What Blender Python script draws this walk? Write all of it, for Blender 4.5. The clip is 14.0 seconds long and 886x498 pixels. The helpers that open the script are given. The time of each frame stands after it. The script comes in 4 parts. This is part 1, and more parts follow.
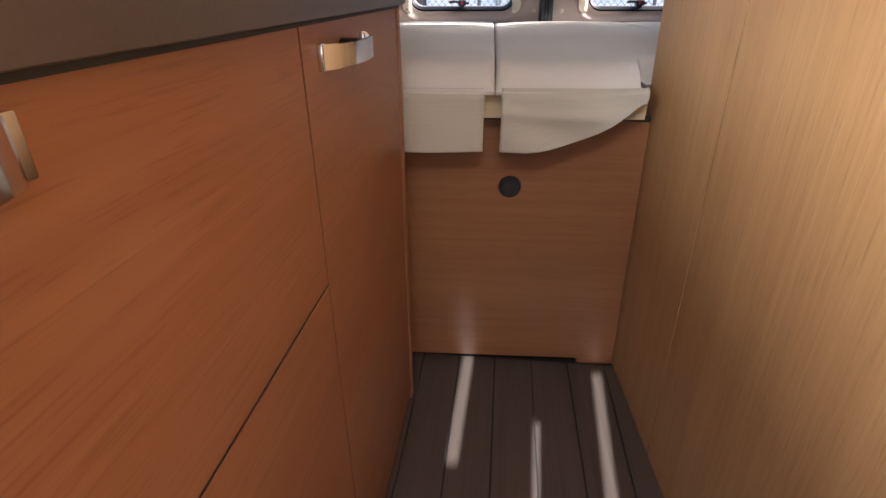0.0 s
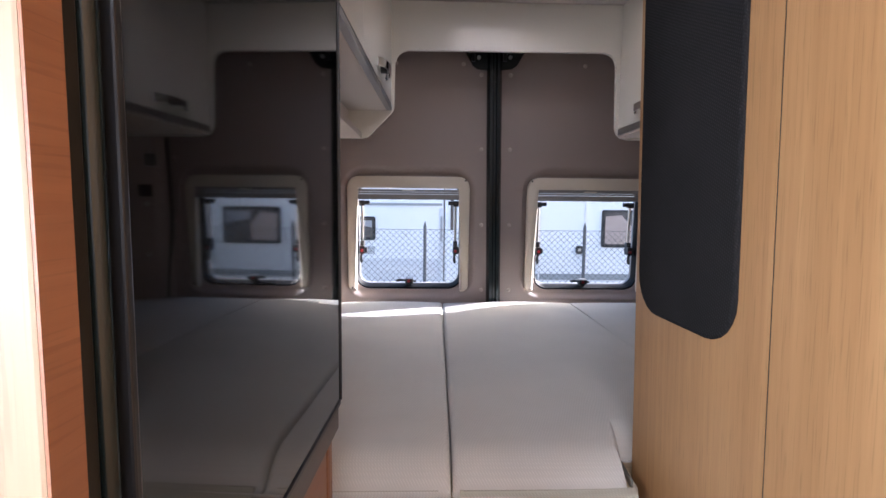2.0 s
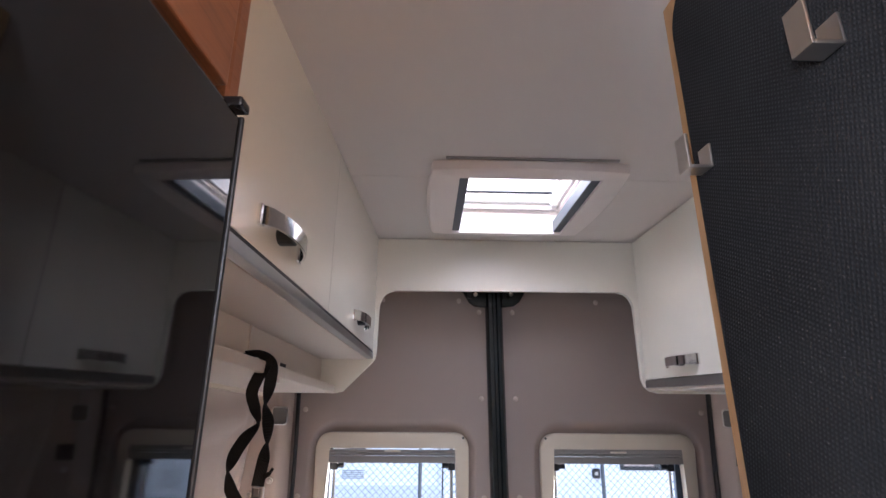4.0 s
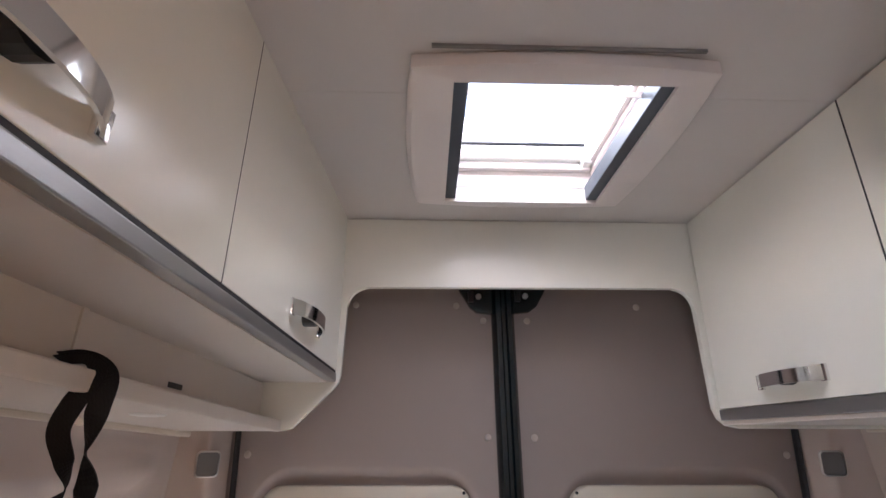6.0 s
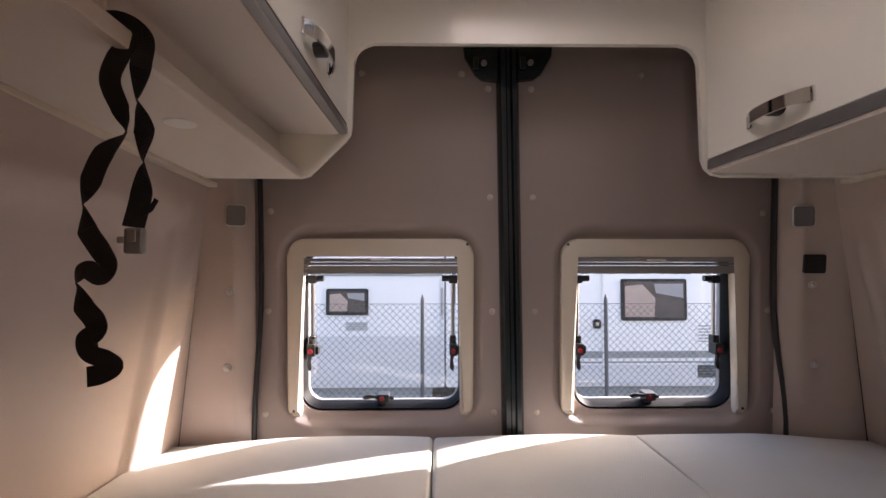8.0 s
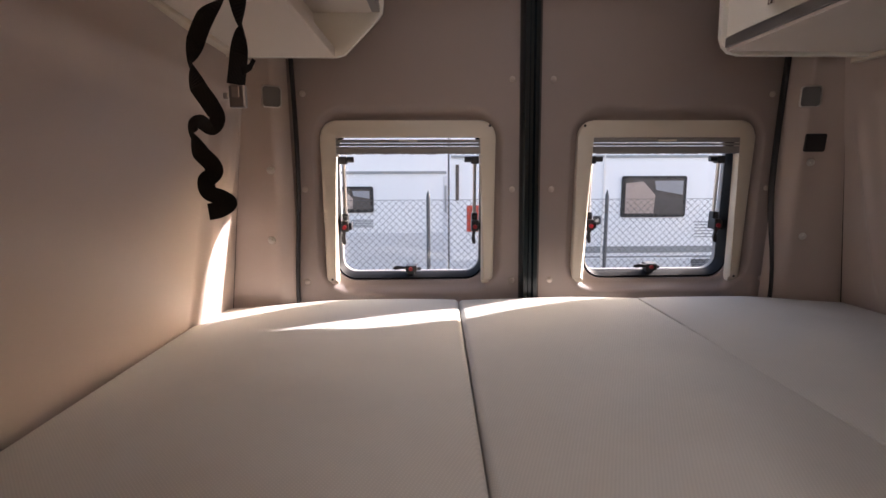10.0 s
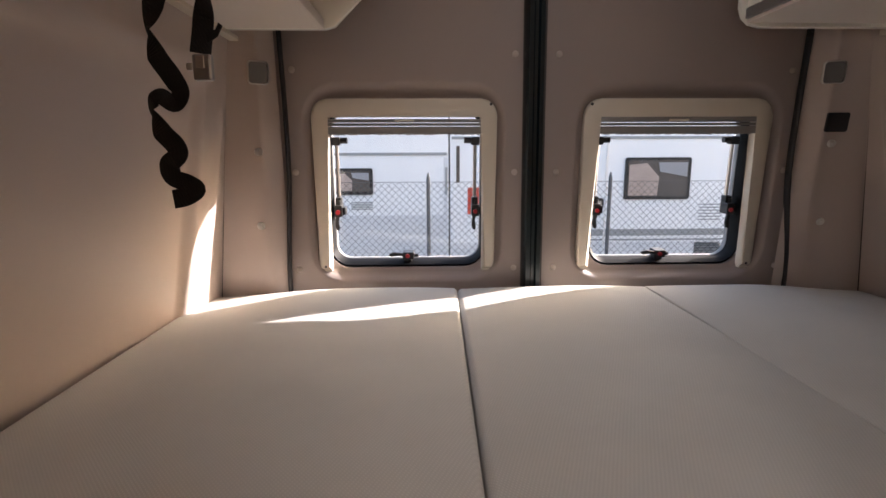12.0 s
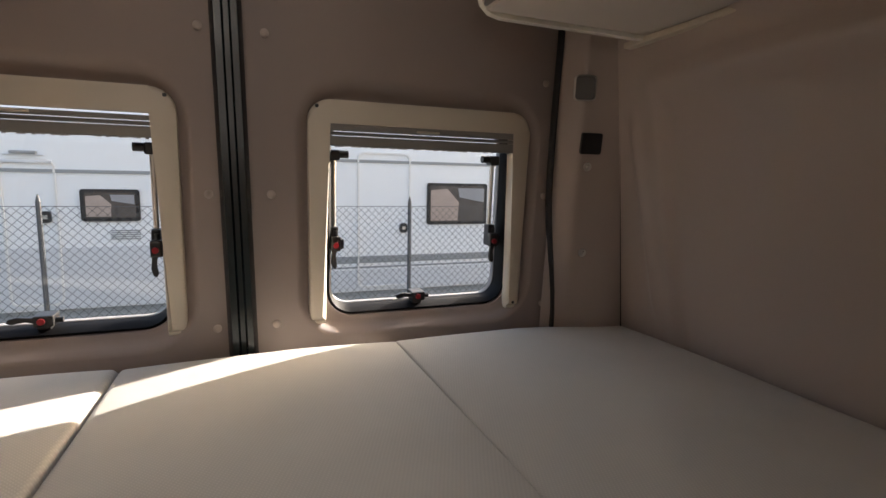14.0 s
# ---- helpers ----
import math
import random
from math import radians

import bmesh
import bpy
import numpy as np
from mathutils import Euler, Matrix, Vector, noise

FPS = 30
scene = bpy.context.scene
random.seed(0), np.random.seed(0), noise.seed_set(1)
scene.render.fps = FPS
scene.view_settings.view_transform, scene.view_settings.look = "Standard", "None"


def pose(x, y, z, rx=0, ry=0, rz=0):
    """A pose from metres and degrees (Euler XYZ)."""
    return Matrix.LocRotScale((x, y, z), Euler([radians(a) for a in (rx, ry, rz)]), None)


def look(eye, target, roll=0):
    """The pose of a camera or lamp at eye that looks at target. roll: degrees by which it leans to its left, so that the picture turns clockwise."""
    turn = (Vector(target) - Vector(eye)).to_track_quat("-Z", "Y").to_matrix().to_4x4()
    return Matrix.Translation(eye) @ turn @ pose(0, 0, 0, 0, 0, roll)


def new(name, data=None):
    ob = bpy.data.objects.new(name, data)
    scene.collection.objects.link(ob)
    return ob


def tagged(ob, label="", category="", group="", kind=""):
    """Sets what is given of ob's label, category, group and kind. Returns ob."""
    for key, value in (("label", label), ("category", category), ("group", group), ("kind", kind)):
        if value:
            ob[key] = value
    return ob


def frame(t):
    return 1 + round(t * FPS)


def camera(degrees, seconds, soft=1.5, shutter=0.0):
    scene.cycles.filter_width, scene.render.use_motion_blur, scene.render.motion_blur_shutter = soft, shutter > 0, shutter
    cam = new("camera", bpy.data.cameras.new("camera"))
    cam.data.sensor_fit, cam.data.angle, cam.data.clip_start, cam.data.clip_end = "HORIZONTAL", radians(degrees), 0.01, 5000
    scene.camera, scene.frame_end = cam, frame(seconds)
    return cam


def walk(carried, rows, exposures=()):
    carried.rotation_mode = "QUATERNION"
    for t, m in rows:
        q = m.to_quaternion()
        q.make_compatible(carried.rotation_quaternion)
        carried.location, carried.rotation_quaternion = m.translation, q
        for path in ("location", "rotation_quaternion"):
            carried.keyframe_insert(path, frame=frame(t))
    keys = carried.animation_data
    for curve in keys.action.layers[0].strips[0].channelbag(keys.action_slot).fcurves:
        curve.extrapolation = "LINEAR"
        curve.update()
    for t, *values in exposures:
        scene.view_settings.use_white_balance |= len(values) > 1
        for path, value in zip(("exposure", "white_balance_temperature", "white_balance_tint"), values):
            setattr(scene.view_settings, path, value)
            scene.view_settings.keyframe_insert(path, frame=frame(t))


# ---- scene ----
cam = camera(82.0, 14.0)
PATH = [
    (0, (-0.285, -0.05, 0.904), (-0.411, 1.723, -0.012), -0.2),
    (0.5, (-0.285, 0.003, 0.947), (-0.417, 1.77, 0.019), -0.1),
    (1, (-0.273, 0.083, 1.03), (-0.435, 1.958, 0.353), -0.1),
    (1.5, (-0.284, 0.172, 1.095), (-0.285, 2.14, 0.74), 0.5),
    (2, (-0.297, 0.224, 1.181), (-0.234, 2.214, 0.999), 0.6),
    (2.5, (-0.286, 0.296, 1.263), (-0.211, 2.295, 1.286), 0.8),
    (3, (-0.274, 0.365, 1.322), (-0.202, 2.357, 1.485), 0.8),
    (3.5, (-0.271, 0.432, 1.384), (-0.212, 2.378, 1.843), 0.6),
    (3.7, (-0.268, 0.466, 1.389), (-0.214, 2.398, 1.904), 0.6),
    (5.8, (-0.231, 0.95, 1.411), (-0.171, 2.824, 2.109), 0.0),
    (6, (-0.23, 0.977, 1.396), (-0.176, 2.85, 2.095), 0.1),
    (6.5, (-0.231, 1.014, 1.348), (-0.179, 2.916, 1.964), 0.1),
    (7, (-0.22, 0.987, 1.289), (-0.18, 2.945, 1.696), 0.1),
    (7.5, (-0.226, 0.972, 1.235), (-0.182, 2.958, 1.46), 0.0),
    (8, (-0.239, 0.959, 1.199), (-0.19, 2.956, 1.285), -0.0),
    (8.5, (-0.254, 0.93, 1.166), (-0.204, 2.929, 1.129), -0.1),
    (9, (-0.27, 0.902, 1.146), (-0.217, 2.896, 1.005), -0.2),
    (9.2, (-0.278, 0.887, 1.14), (-0.223, 2.879, 0.962), -0.2),
    (11.3, (-0.359, 0.826, 1.13), (-0.304, 2.792, 0.765), -0.2),
    (11.5, (-0.353, 0.844, 1.125), (-0.301, 2.81, 0.764), -0.3),
    (12, (-0.308, 0.918, 1.136), (-0.257, 2.884, 0.773), -0.2),
    (12.5, (-0.249, 0.996, 1.143), (-0.209, 2.971, 0.83), -0.3),
    (13, (-0.19, 1.102, 1.149), (-0.158, 3.079, 0.849), -0.3),
    (13.5, (-0.081, 1.204, 1.13), (0.19, 3.168, 0.867), 0.3),
    (14, (-0.008, 1.25, 1.122), (0.719, 3.095, 0.858), 1.1),
]
EXPOSURES = [(0.0, 2.4, 6000, 16), (0.5, 2.72, 5850, 14), (1.0, 2.35, 5650, 11), (1.5, 2.12, 5600, 11), (2.0, 2.4, 5500, 17), (3.0, 2.82, 5100, 19), (3.5, 2.98, 5250, 17), (6.0, 2.95, 5500, 14), (6.5, 2.65, 5650, 15), (7.0, 2.45, 5850, 17), (7.5, 2.33, 6100, 21), (9.0, 2.15, 6350, 21), (12.5, 2.08, 6450, 16), (13.4, 2.13, 6600, 14), (14.0, 1.8, 6800, 13)]
walk(cam, [(t, look(eye, target, roll)) for t, eye, target, roll in PATH], EXPOSURES)

# ---- world and sun ----
SUN_DIR = Vector((-0.868, -0.378, -0.388))
world = bpy.data.worlds.new("sky_world")
scene.world = world
world.use_nodes = True
wn = world.node_tree
sky = wn.nodes.new("ShaderNodeTexSky")
sky.sky_type = "NISHITA"
sky.sun_disc = False
sky.sun_elevation = radians(22.3)
sky.sun_rotation = radians(66.5)
sky.dust_density, sky.ozone_density = 5.0, 0.3
wn.links.new(sky.outputs[0], wn.nodes["Background"].inputs[0])
wn.nodes["Background"].inputs[1].default_value = 0.15
sun_data = bpy.data.lights.new("sun", "SUN")
sun_data.energy, sun_data.angle, sun_data.color = 4.0, radians(0.5), (1.0, 0.965, 0.92)
sun = new("sun", sun_data)
sun.matrix_world = look((0, 0, 10), tuple(Vector((0, 0, 10)) + SUN_DIR))


def area_lamp(name, eye, target, w, h, watts, colour):
    """A rectangular area lamp at eye that faces target."""
    d = bpy.data.lights.new(name, "AREA")
    d.shape, d.size, d.size_y, d.energy, d.color = "RECTANGLE", w, h, watts, colour
    ob = new(name, d)
    ob.matrix_world = look(eye, target)
    return ob


# Added fill lamps; the openings they are placed at are unseen.
area_lamp("front_fill_light", (0, -2.86, 1.25), (0, 0, 1.25), 1.6, 0.75, 1.5, (1.0, 0.96, 0.9))
area_lamp("side_fill_light", (-0.93, -1.3, 1.0), (0.5, -1.3, 1.0), 1.1, 1.6, 3.5, (1.0, 0.97, 0.93))
area_lamp("kitchen_fill_light", (-0.965, -0.31, 1.2), (0.5, -0.31, 1.2), 0.46, 0.4, 7, (1.0, 0.96, 0.9))
area_lamp("overhead_fill_light", (-0.28, -0.62, 1.875), (-0.28, -0.62, 0), 0.5, 0.4, 3, (1.0, 0.96, 0.9))

# Sky light entering through the skylight.
area_lamp("skylight_light", (-0.037, 1.757, 2.068), (-0.037, 1.757, 0), 0.30, 0.36, 0.44, (1.0, 0.985, 0.95))

# added spot that throws the light stripes on the floor through the front slits
stripe_lamp_data = bpy.data.lights.new("floor_stripe_spot", "SPOT")
stripe_lamp_data.energy, stripe_lamp_data.shadow_soft_size, stripe_lamp_data.spot_size, stripe_lamp_data.spot_blend = 9000, 0.012, radians(16), 0.2
stripe_lamp_data.color = (0.93, 1.0, 0.95)
stripe_lamp = new("floor_stripe_spot", stripe_lamp_data)
stripe_lamp.matrix_world = look((-1.1, -9.0, 3.94), (-0.5, -2.9, 1.48))

# ---- materials ----
def material(name, colour, rough=0.5, metal=0.0, vary=0.15, scale=(8, 8, 8), fine=(60, 60, 60), bump=0.05, spec=0.5, coat=0.0, per_object=0.0, dist=0.002):
    """A painted, plastic, cloth or metal surface: two scales of mottling in colour and roughness and a fine relief."""
    m = bpy.data.materials.new(name)
    m.use_nodes = True
    nt = m.node_tree
    b = nt.nodes["Principled BSDF"]
    tc = nt.nodes.new("ShaderNodeTexCoord")
    maps = []
    for s in (scale, fine):
        mp = nt.nodes.new("ShaderNodeMapping")
        mp.inputs["Scale"].default_value = s
        nt.links.new(tc.outputs["Object"], mp.inputs[0])
        nz = nt.nodes.new("ShaderNodeTexNoise")
        nz.inputs["Detail"].default_value = 4
        nz.inputs["Scale"].default_value = 1.0
        nt.links.new(mp.outputs[0], nz.inputs["Vector"])
        maps.append(nz)
    ramp = nt.nodes.new("ShaderNodeMix")
    ramp.data_type = "RGBA"
    lo = [c * (1 - vary) for c in colour]
    hi = [min(1.0, c * (1 + vary)) for c in colour]
    ramp.inputs[6].default_value, ramp.inputs[7].default_value = (*lo, 1), (*hi, 1)
    add = nt.nodes.new("ShaderNodeMath")
    add.operation = "MULTIPLY_ADD"
    nt.links.new(maps[1].outputs[0], add.inputs[0])
    add.inputs[1].default_value = 0.45
    half = nt.nodes.new("ShaderNodeMath")
    half.operation = "MULTIPLY"
    half.inputs[1].default_value = 0.6
    nt.links.new(maps[0].outputs[0], half.inputs[0])
    nt.links.new(half.outputs[0], add.inputs[2])
    last = add.outputs[0]
    if per_object:
        info = nt.nodes.new("ShaderNodeObjectInfo")
        mul = nt.nodes.new("ShaderNodeMath")
        mul.operation = "MULTIPLY_ADD"
        mul.inputs[1].default_value = per_object
        nt.links.new(info.outputs["Random"], mul.inputs[0])
        nt.links.new(last, mul.inputs[2])
        last = mul.outputs[0]
    nt.links.new(last, ramp.inputs[0])
    nt.links.new(ramp.outputs[2], b.inputs["Base Color"])
    rr = nt.nodes.new("ShaderNodeMapRange")
    rr.inputs[3].default_value, rr.inputs[4].default_value = max(0.02, rough * 0.85), min(1.0, rough * 1.15)
    nt.links.new(maps[0].outputs[0], rr.inputs[0])
    nt.links.new(rr.outputs[0], b.inputs["Roughness"])
    b.inputs["Metallic"].default_value = metal
    b.inputs["Specular IOR Level"].default_value = spec
    b.inputs["Coat Weight"].default_value = coat
    if bump:
        bp = nt.nodes.new("ShaderNodeBump")
        bp.inputs["Strength"].default_value = bump
        bp.inputs["Distance"].default_value = dist
        nt.links.new(maps[1].outputs[0], bp.inputs["Height"])
        nt.links.new(bp.outputs[0], b.inputs["Normal"])
    return m


def wood(name, dark, light, along="z", gloss=0.42, grain=1.0):
    """Laminated wood with long grain streaks, pores and broad tone bands."""
    m = bpy.data.materials.new(name)
    m.use_nodes = True
    nt = m.node_tree
    b = nt.nodes["Principled BSDF"]
    tc = nt.nodes.new("ShaderNodeTexCoord")

    def noise_at(across, lengthwise, detail):
        mp = nt.nodes.new("ShaderNodeMapping")
        s = {"x": (lengthwise, across, across), "y": (across, lengthwise, across), "z": (across, across, lengthwise)}[along]
        mp.inputs["Scale"].default_value = s
        nt.links.new(tc.outputs["Object"], mp.inputs[0])
        nz = nt.nodes.new("ShaderNodeTexNoise")
        nz.inputs["Scale"].default_value = 1.0
        nz.inputs["Detail"].default_value = detail
        nz.inputs["Distortion"].default_value = 0.4
        nt.links.new(mp.outputs[0], nz.inputs["Vector"])
        return nz.outputs[0]

    broad, streak, pore = noise_at(14, 0.7, 3), noise_at(110, 2.2, 5), noise_at(420, 14, 2)
    r1 = nt.nodes.new("ShaderNodeValToRGB")
    r1.color_ramp.elements[0].position, r1.color_ramp.elements[1].position = 0.3, 0.72
    r1.color_ramp.elements[0].color, r1.color_ramp.elements[1].color = (*dark, 1), (*light, 1)
    s1 = nt.nodes.new("ShaderNodeMath")
    s1.operation = "MULTIPLY_ADD"
    s1.inputs[1].default_value = 0.5
    nt.links.new(streak, s1.inputs[0])
    s2 = nt.nodes.new("ShaderNodeMath")
    s2.operation = "MULTIPLY"
    s2.inputs[1].default_value = 0.5
    nt.links.new(broad, s2.inputs[0])
    nt.links.new(s2.outputs[0], s1.inputs[2])
    nt.links.new(s1.outputs[0], r1.inputs[0])
    pr = nt.nodes.new("ShaderNodeMapRange")
    pr.inputs[1].default_value, pr.inputs[2].default_value = 0.56, 0.68
    pr.inputs[3].default_value, pr.inputs[4].default_value = 0.0, 0.22 * grain
    nt.links.new(pore, pr.inputs[0])
    mx = nt.nodes.new("ShaderNodeMix")
    mx.data_type = "RGBA"
    mx.inputs[7].default_value = (*[c * 0.45 for c in dark], 1)
    nt.links.new(pr.outputs[0], mx.inputs[0])
    nt.links.new(r1.outputs[0], mx.inputs[6])
    nt.links.new(mx.outputs[2], b.inputs["Base Color"])
    rg = nt.nodes.new("ShaderNodeMapRange")
    rg.inputs[3].default_value, rg.inputs[4].default_value = gloss * 0.85, gloss * 1.2
    nt.links.new(streak, rg.inputs[0])
    nt.links.new(rg.outputs[0], b.inputs["Roughness"])
    bp = nt.nodes.new("ShaderNodeBump")
    bp.inputs["Strength"].default_value, bp.inputs["Distance"].default_value = 0.18, 0.0006
    nt.links.new(pore, bp.inputs["Height"])
    nt.links.new(bp.outputs[0], b.inputs["Normal"])
    return m


def weave(name, light, dark, pitch, bump=0.4, rough=0.9, sheen=0.2, spec=0.5):
    """Woven cloth: a fine two-way weave over faint soiling."""
    m = bpy.data.materials.new(name)
    m.use_nodes = True
    nt = m.node_tree
    b = nt.nodes["Principled BSDF"]
    tc = nt.nodes.new("ShaderNodeTexCoord")
    waves = []
    for rot in (38, -38):
        mp = nt.nodes.new("ShaderNodeMapping")
        mp.inputs["Rotation"].default_value = (radians(rot), radians(rot * 0.6), radians(rot))
        nt.links.new(tc.outputs["Object"], mp.inputs[0])
        wv = nt.nodes.new("ShaderNodeTexWave")
        wv.inputs["Scale"].default_value = 0.314 / pitch
        wv.inputs["Distortion"].default_value = 0.6
        nt.links.new(mp.outputs[0], wv.inputs["Vector"])
        waves.append(wv.outputs["Fac"])
    mul = nt.nodes.new("ShaderNodeMath")
    mul.operation = "MULTIPLY"
    nt.links.new(waves[0], mul.inputs[0])
    nt.links.new(waves[1], mul.inputs[1])
    nz = nt.nodes.new("ShaderNodeTexNoise")
    nz.inputs["Scale"].default_value, nz.inputs["Detail"].default_value = 5.0, 5
    nt.links.new(tc.outputs["Object"], nz.inputs["Vector"])
    mix = nt.nodes.new("ShaderNodeMix")
    mix.data_type = "RGBA"
    mix.inputs[6].default_value, mix.inputs[7].default_value = (*dark, 1), (*light, 1)
    sm = nt.nodes.new("ShaderNodeMath")
    sm.operation = "MULTIPLY_ADD"
    sm.inputs[1].default_value = 0.6
    nt.links.new(mul.outputs[0], sm.inputs[0])
    nt.links.new(nz.outputs[0], sm.inputs[2])
    nt.links.new(sm.outputs[0], mix.inputs[0])
    nt.links.new(mix.outputs[2], b.inputs["Base Color"])
    b.inputs["Roughness"].default_value = rough
    b.inputs["Sheen Weight"].default_value = sheen
    b.inputs["Specular IOR Level"].default_value = spec
    bp = nt.nodes.new("ShaderNodeBump")
    bp.inputs["Strength"].default_value, bp.inputs["Distance"].default_value = bump, 0.001
    nt.links.new(mul.outputs[0], bp.inputs["Height"])
    nt.links.new(bp.outputs[0], b.inputs["Normal"])
    return m


def glass(name, tint, gloss=0.05):
    m = bpy.data.materials.new(name)
    m.use_nodes = True
    nt = m.node_tree
    nt.nodes.remove(nt.nodes["Principled BSDF"])
    tr = nt.nodes.new("ShaderNodeBsdfTransparent")
    tr.inputs[0].default_value = (*tint, 1)
    gl = nt.nodes.new("ShaderNodeBsdfGlossy")
    gl.inputs["Roughness"].default_value = 0.02
    mx = nt.nodes.new("ShaderNodeMixShader")
    mx.inputs[0].default_value = gloss
    nt.links.new(tr.outputs[0], mx.inputs[1])
    nt.links.new(gl.outputs[0], mx.inputs[2])
    nt.links.new(mx.outputs[0], nt.nodes["Material Output"].inputs[0])
    return m


M_LINING = material("beige_lining", (0.48, 0.40, 0.352), 0.36, vary=0.04, scale=(2, 2, 2), fine=(500, 500, 500), bump=0.08)
M_DOORPANEL = material("taupe_door_panel", (0.31, 0.252, 0.228), 0.55, vary=0.04, scale=(3, 3, 3), fine=(500, 500, 500), bump=0.08)
M_CEIL = material("ceiling_white", (0.62, 0.575, 0.54), 0.7, vary=0.03, scale=(2, 2, 2), fine=(300, 300, 300), bump=0.06)
M_CREAM = material("cream_plastic", (0.62, 0.55, 0.445), 0.42, vary=0.03, scale=(6, 6, 6), fine=(400, 400, 400), bump=0.03)
M_CABDOOR = material("cream_gloss_door", (0.82, 0.80, 0.72), 0.2, vary=0.02, scale=(3, 3, 3), fine=(80, 80, 80), bump=0.01)
M_CABBODY = material("pale_laminate", (0.64, 0.58, 0.52), 0.55, vary=0.03, scale=(4, 4, 4), fine=(200, 200, 200), bump=0.03)
M_ALU = material("brushed_aluminium", (0.36, 0.36, 0.36), 0.36, metal=0.9, vary=0.06, scale=(5, 2, 5), fine=(400, 6, 400), bump=0.03)
M_CHROME = material("chrome", (0.8, 0.8, 0.8), 0.1, metal=1.0, vary=0.03, bump=0.0)
M_SATIN = material("satin_nickel", (0.62, 0.6, 0.57), 0.3, metal=1.0, vary=0.05, bump=0.0)
M_BLACK = material("black_plastic", (0.014, 0.014, 0.015), 0.4, vary=0.2, fine=(300, 300, 300), bump=0.05)
M_BLACKPAINT = material("dark_green_black_paint", (0.004, 0.010, 0.012), 0.22, vary=0.15, bump=0.0)
M_RUBBER = material("black_rubber", (0.02, 0.019, 0.02), 0.6, vary=0.2, bump=0.05)
M_GASKET = material("black_gasket_rubber", (0.005, 0.005, 0.006), 0.6, vary=0.2, bump=0.03, spec=0.15)
# Less metallic than chrome; the studs' highlight is put into the paler colour.
M_STUD = material("pale_chrome_stud", (0.72, 0.70, 0.66), 0.3, metal=0.75, vary=0.08, bump=0.0)
M_RED = material("red_button", (0.30, 0.012, 0.02), 0.35, vary=0.1, bump=0.0)
M_FRIDGE = material("black_gloss_door", (0.004, 0.004, 0.005), 0.04, vary=0.1, bump=0.0, spec=0.6)
M_DARKTRIM = material("dark_grey_profile", (0.014, 0.015, 0.017), 0.28, metal=0.0, vary=0.1, bump=0.0)
M_COUNTER = material("brown_grey_worktop", (0.066, 0.051, 0.043), 0.4, vary=0.25, scale=(20, 20, 20), fine=(250, 250, 250), bump=0.08)
M_BLIND = material("grey_blind", (0.24, 0.225, 0.21), 0.6, vary=0.08, scale=(5, 40, 60), fine=(300, 300, 300), bump=0.05)
M_WHITE = material("white_plastic", (0.78, 0.76, 0.72), 0.4, vary=0.03, bump=0.0)
M_BEAD = material("grey_bead", (0.30, 0.30, 0.31), 0.45, vary=0.03, bump=0.0)
M_SKYFRAME = material("pale_pink_plastic", (0.76, 0.69, 0.65), 0.42, vary=0.03, scale=(6, 6, 6), fine=(400, 400, 400), bump=0.03)
M_SWITCH = material("grey_switch_plastic", (0.15, 0.145, 0.14), 0.45, vary=0.06, fine=(500, 500, 500), bump=0.06)
M_CHANNEL = material("slate_channel", (0.075, 0.085, 0.10), 0.4, vary=0.1, bump=0.0)
# Glass lid; the reflection of the wood is put into its brown.
M_HOB = material("lid_brown_reflection", (0.42, 0.34, 0.27), 0.25, metal=0.8, vary=0.1, bump=0.0)
M_WOODKIT = wood("cherry_laminate", (0.225, 0.094, 0.044), (0.325, 0.150, 0.074), "y", grain=1.2)
M_WOODPANEL = wood("light_cherry_laminate", (0.37, 0.198, 0.080), (0.51, 0.305, 0.135), "z", grain=1.3)
# Light cherry washed out in colour, for the strong light on the side board.
M_WOODSIDE = wood("washed_cherry_laminate", (0.33, 0.235, 0.15), (0.40, 0.295, 0.195), "z")
M_WOODBED = wood("oak_cherry_front", (0.212, 0.086, 0.033), (0.294, 0.131, 0.053), "x")
M_WOODBOARD = wood("pale_bed_board", (0.5, 0.38, 0.22), (0.62, 0.49, 0.3), "x")
M_PLANK = wood("dark_floor_plank", (0.05, 0.035, 0.028), (0.085, 0.06, 0.048), "y", gloss=0.45)
M_CLOTH = weave("cream_mattress_cloth", (0.622, 0.591, 0.534), (0.49, 0.464, 0.42), 0.0037, bump=0.17, sheen=0.1)
# Same cover cloth; the front's dimmer, warmer light is put into its colour.
M_FLAP = weave("shaded_cover_cloth", (0.475, 0.45, 0.365), (0.38, 0.36, 0.29), 0.0039, bump=0.2, sheen=0.1)
M_FELT = weave("charcoal_felt", (0.030, 0.0295, 0.0305), (0.006, 0.006, 0.0063), 0.0028, bump=0.6, rough=0.95, sheen=0.0, spec=0.12)
M_STRAP = weave("black_webbing", (0.009, 0.009, 0.0095), (0.004, 0.004, 0.004), 0.003, bump=0.3, sheen=0.0)
M_GLASS = glass("acrylic_pane", (0.98, 0.985, 0.985), 0.04)
M_DOME = glass("skylight_acrylic", (0.9, 0.92, 0.93), 0.03)
M_CARAVAN = material("white_vehicle_skin", (0.86, 0.86, 0.85), 0.35, vary=0.03, scale=(1, 1, 1), bump=0.0)
M_CARGREY = material("grey_vehicle_stripe", (0.3, 0.31, 0.31), 0.45, vary=0.08, bump=0.0)
# Mottled pane, cream and grey patch colours: all stand in for window reflections.
M_CARGLASS = material("dark_vehicle_window", (0.085, 0.075, 0.068), 0.06, vary=0.9, scale=(5, 5, 8), bump=0.0)
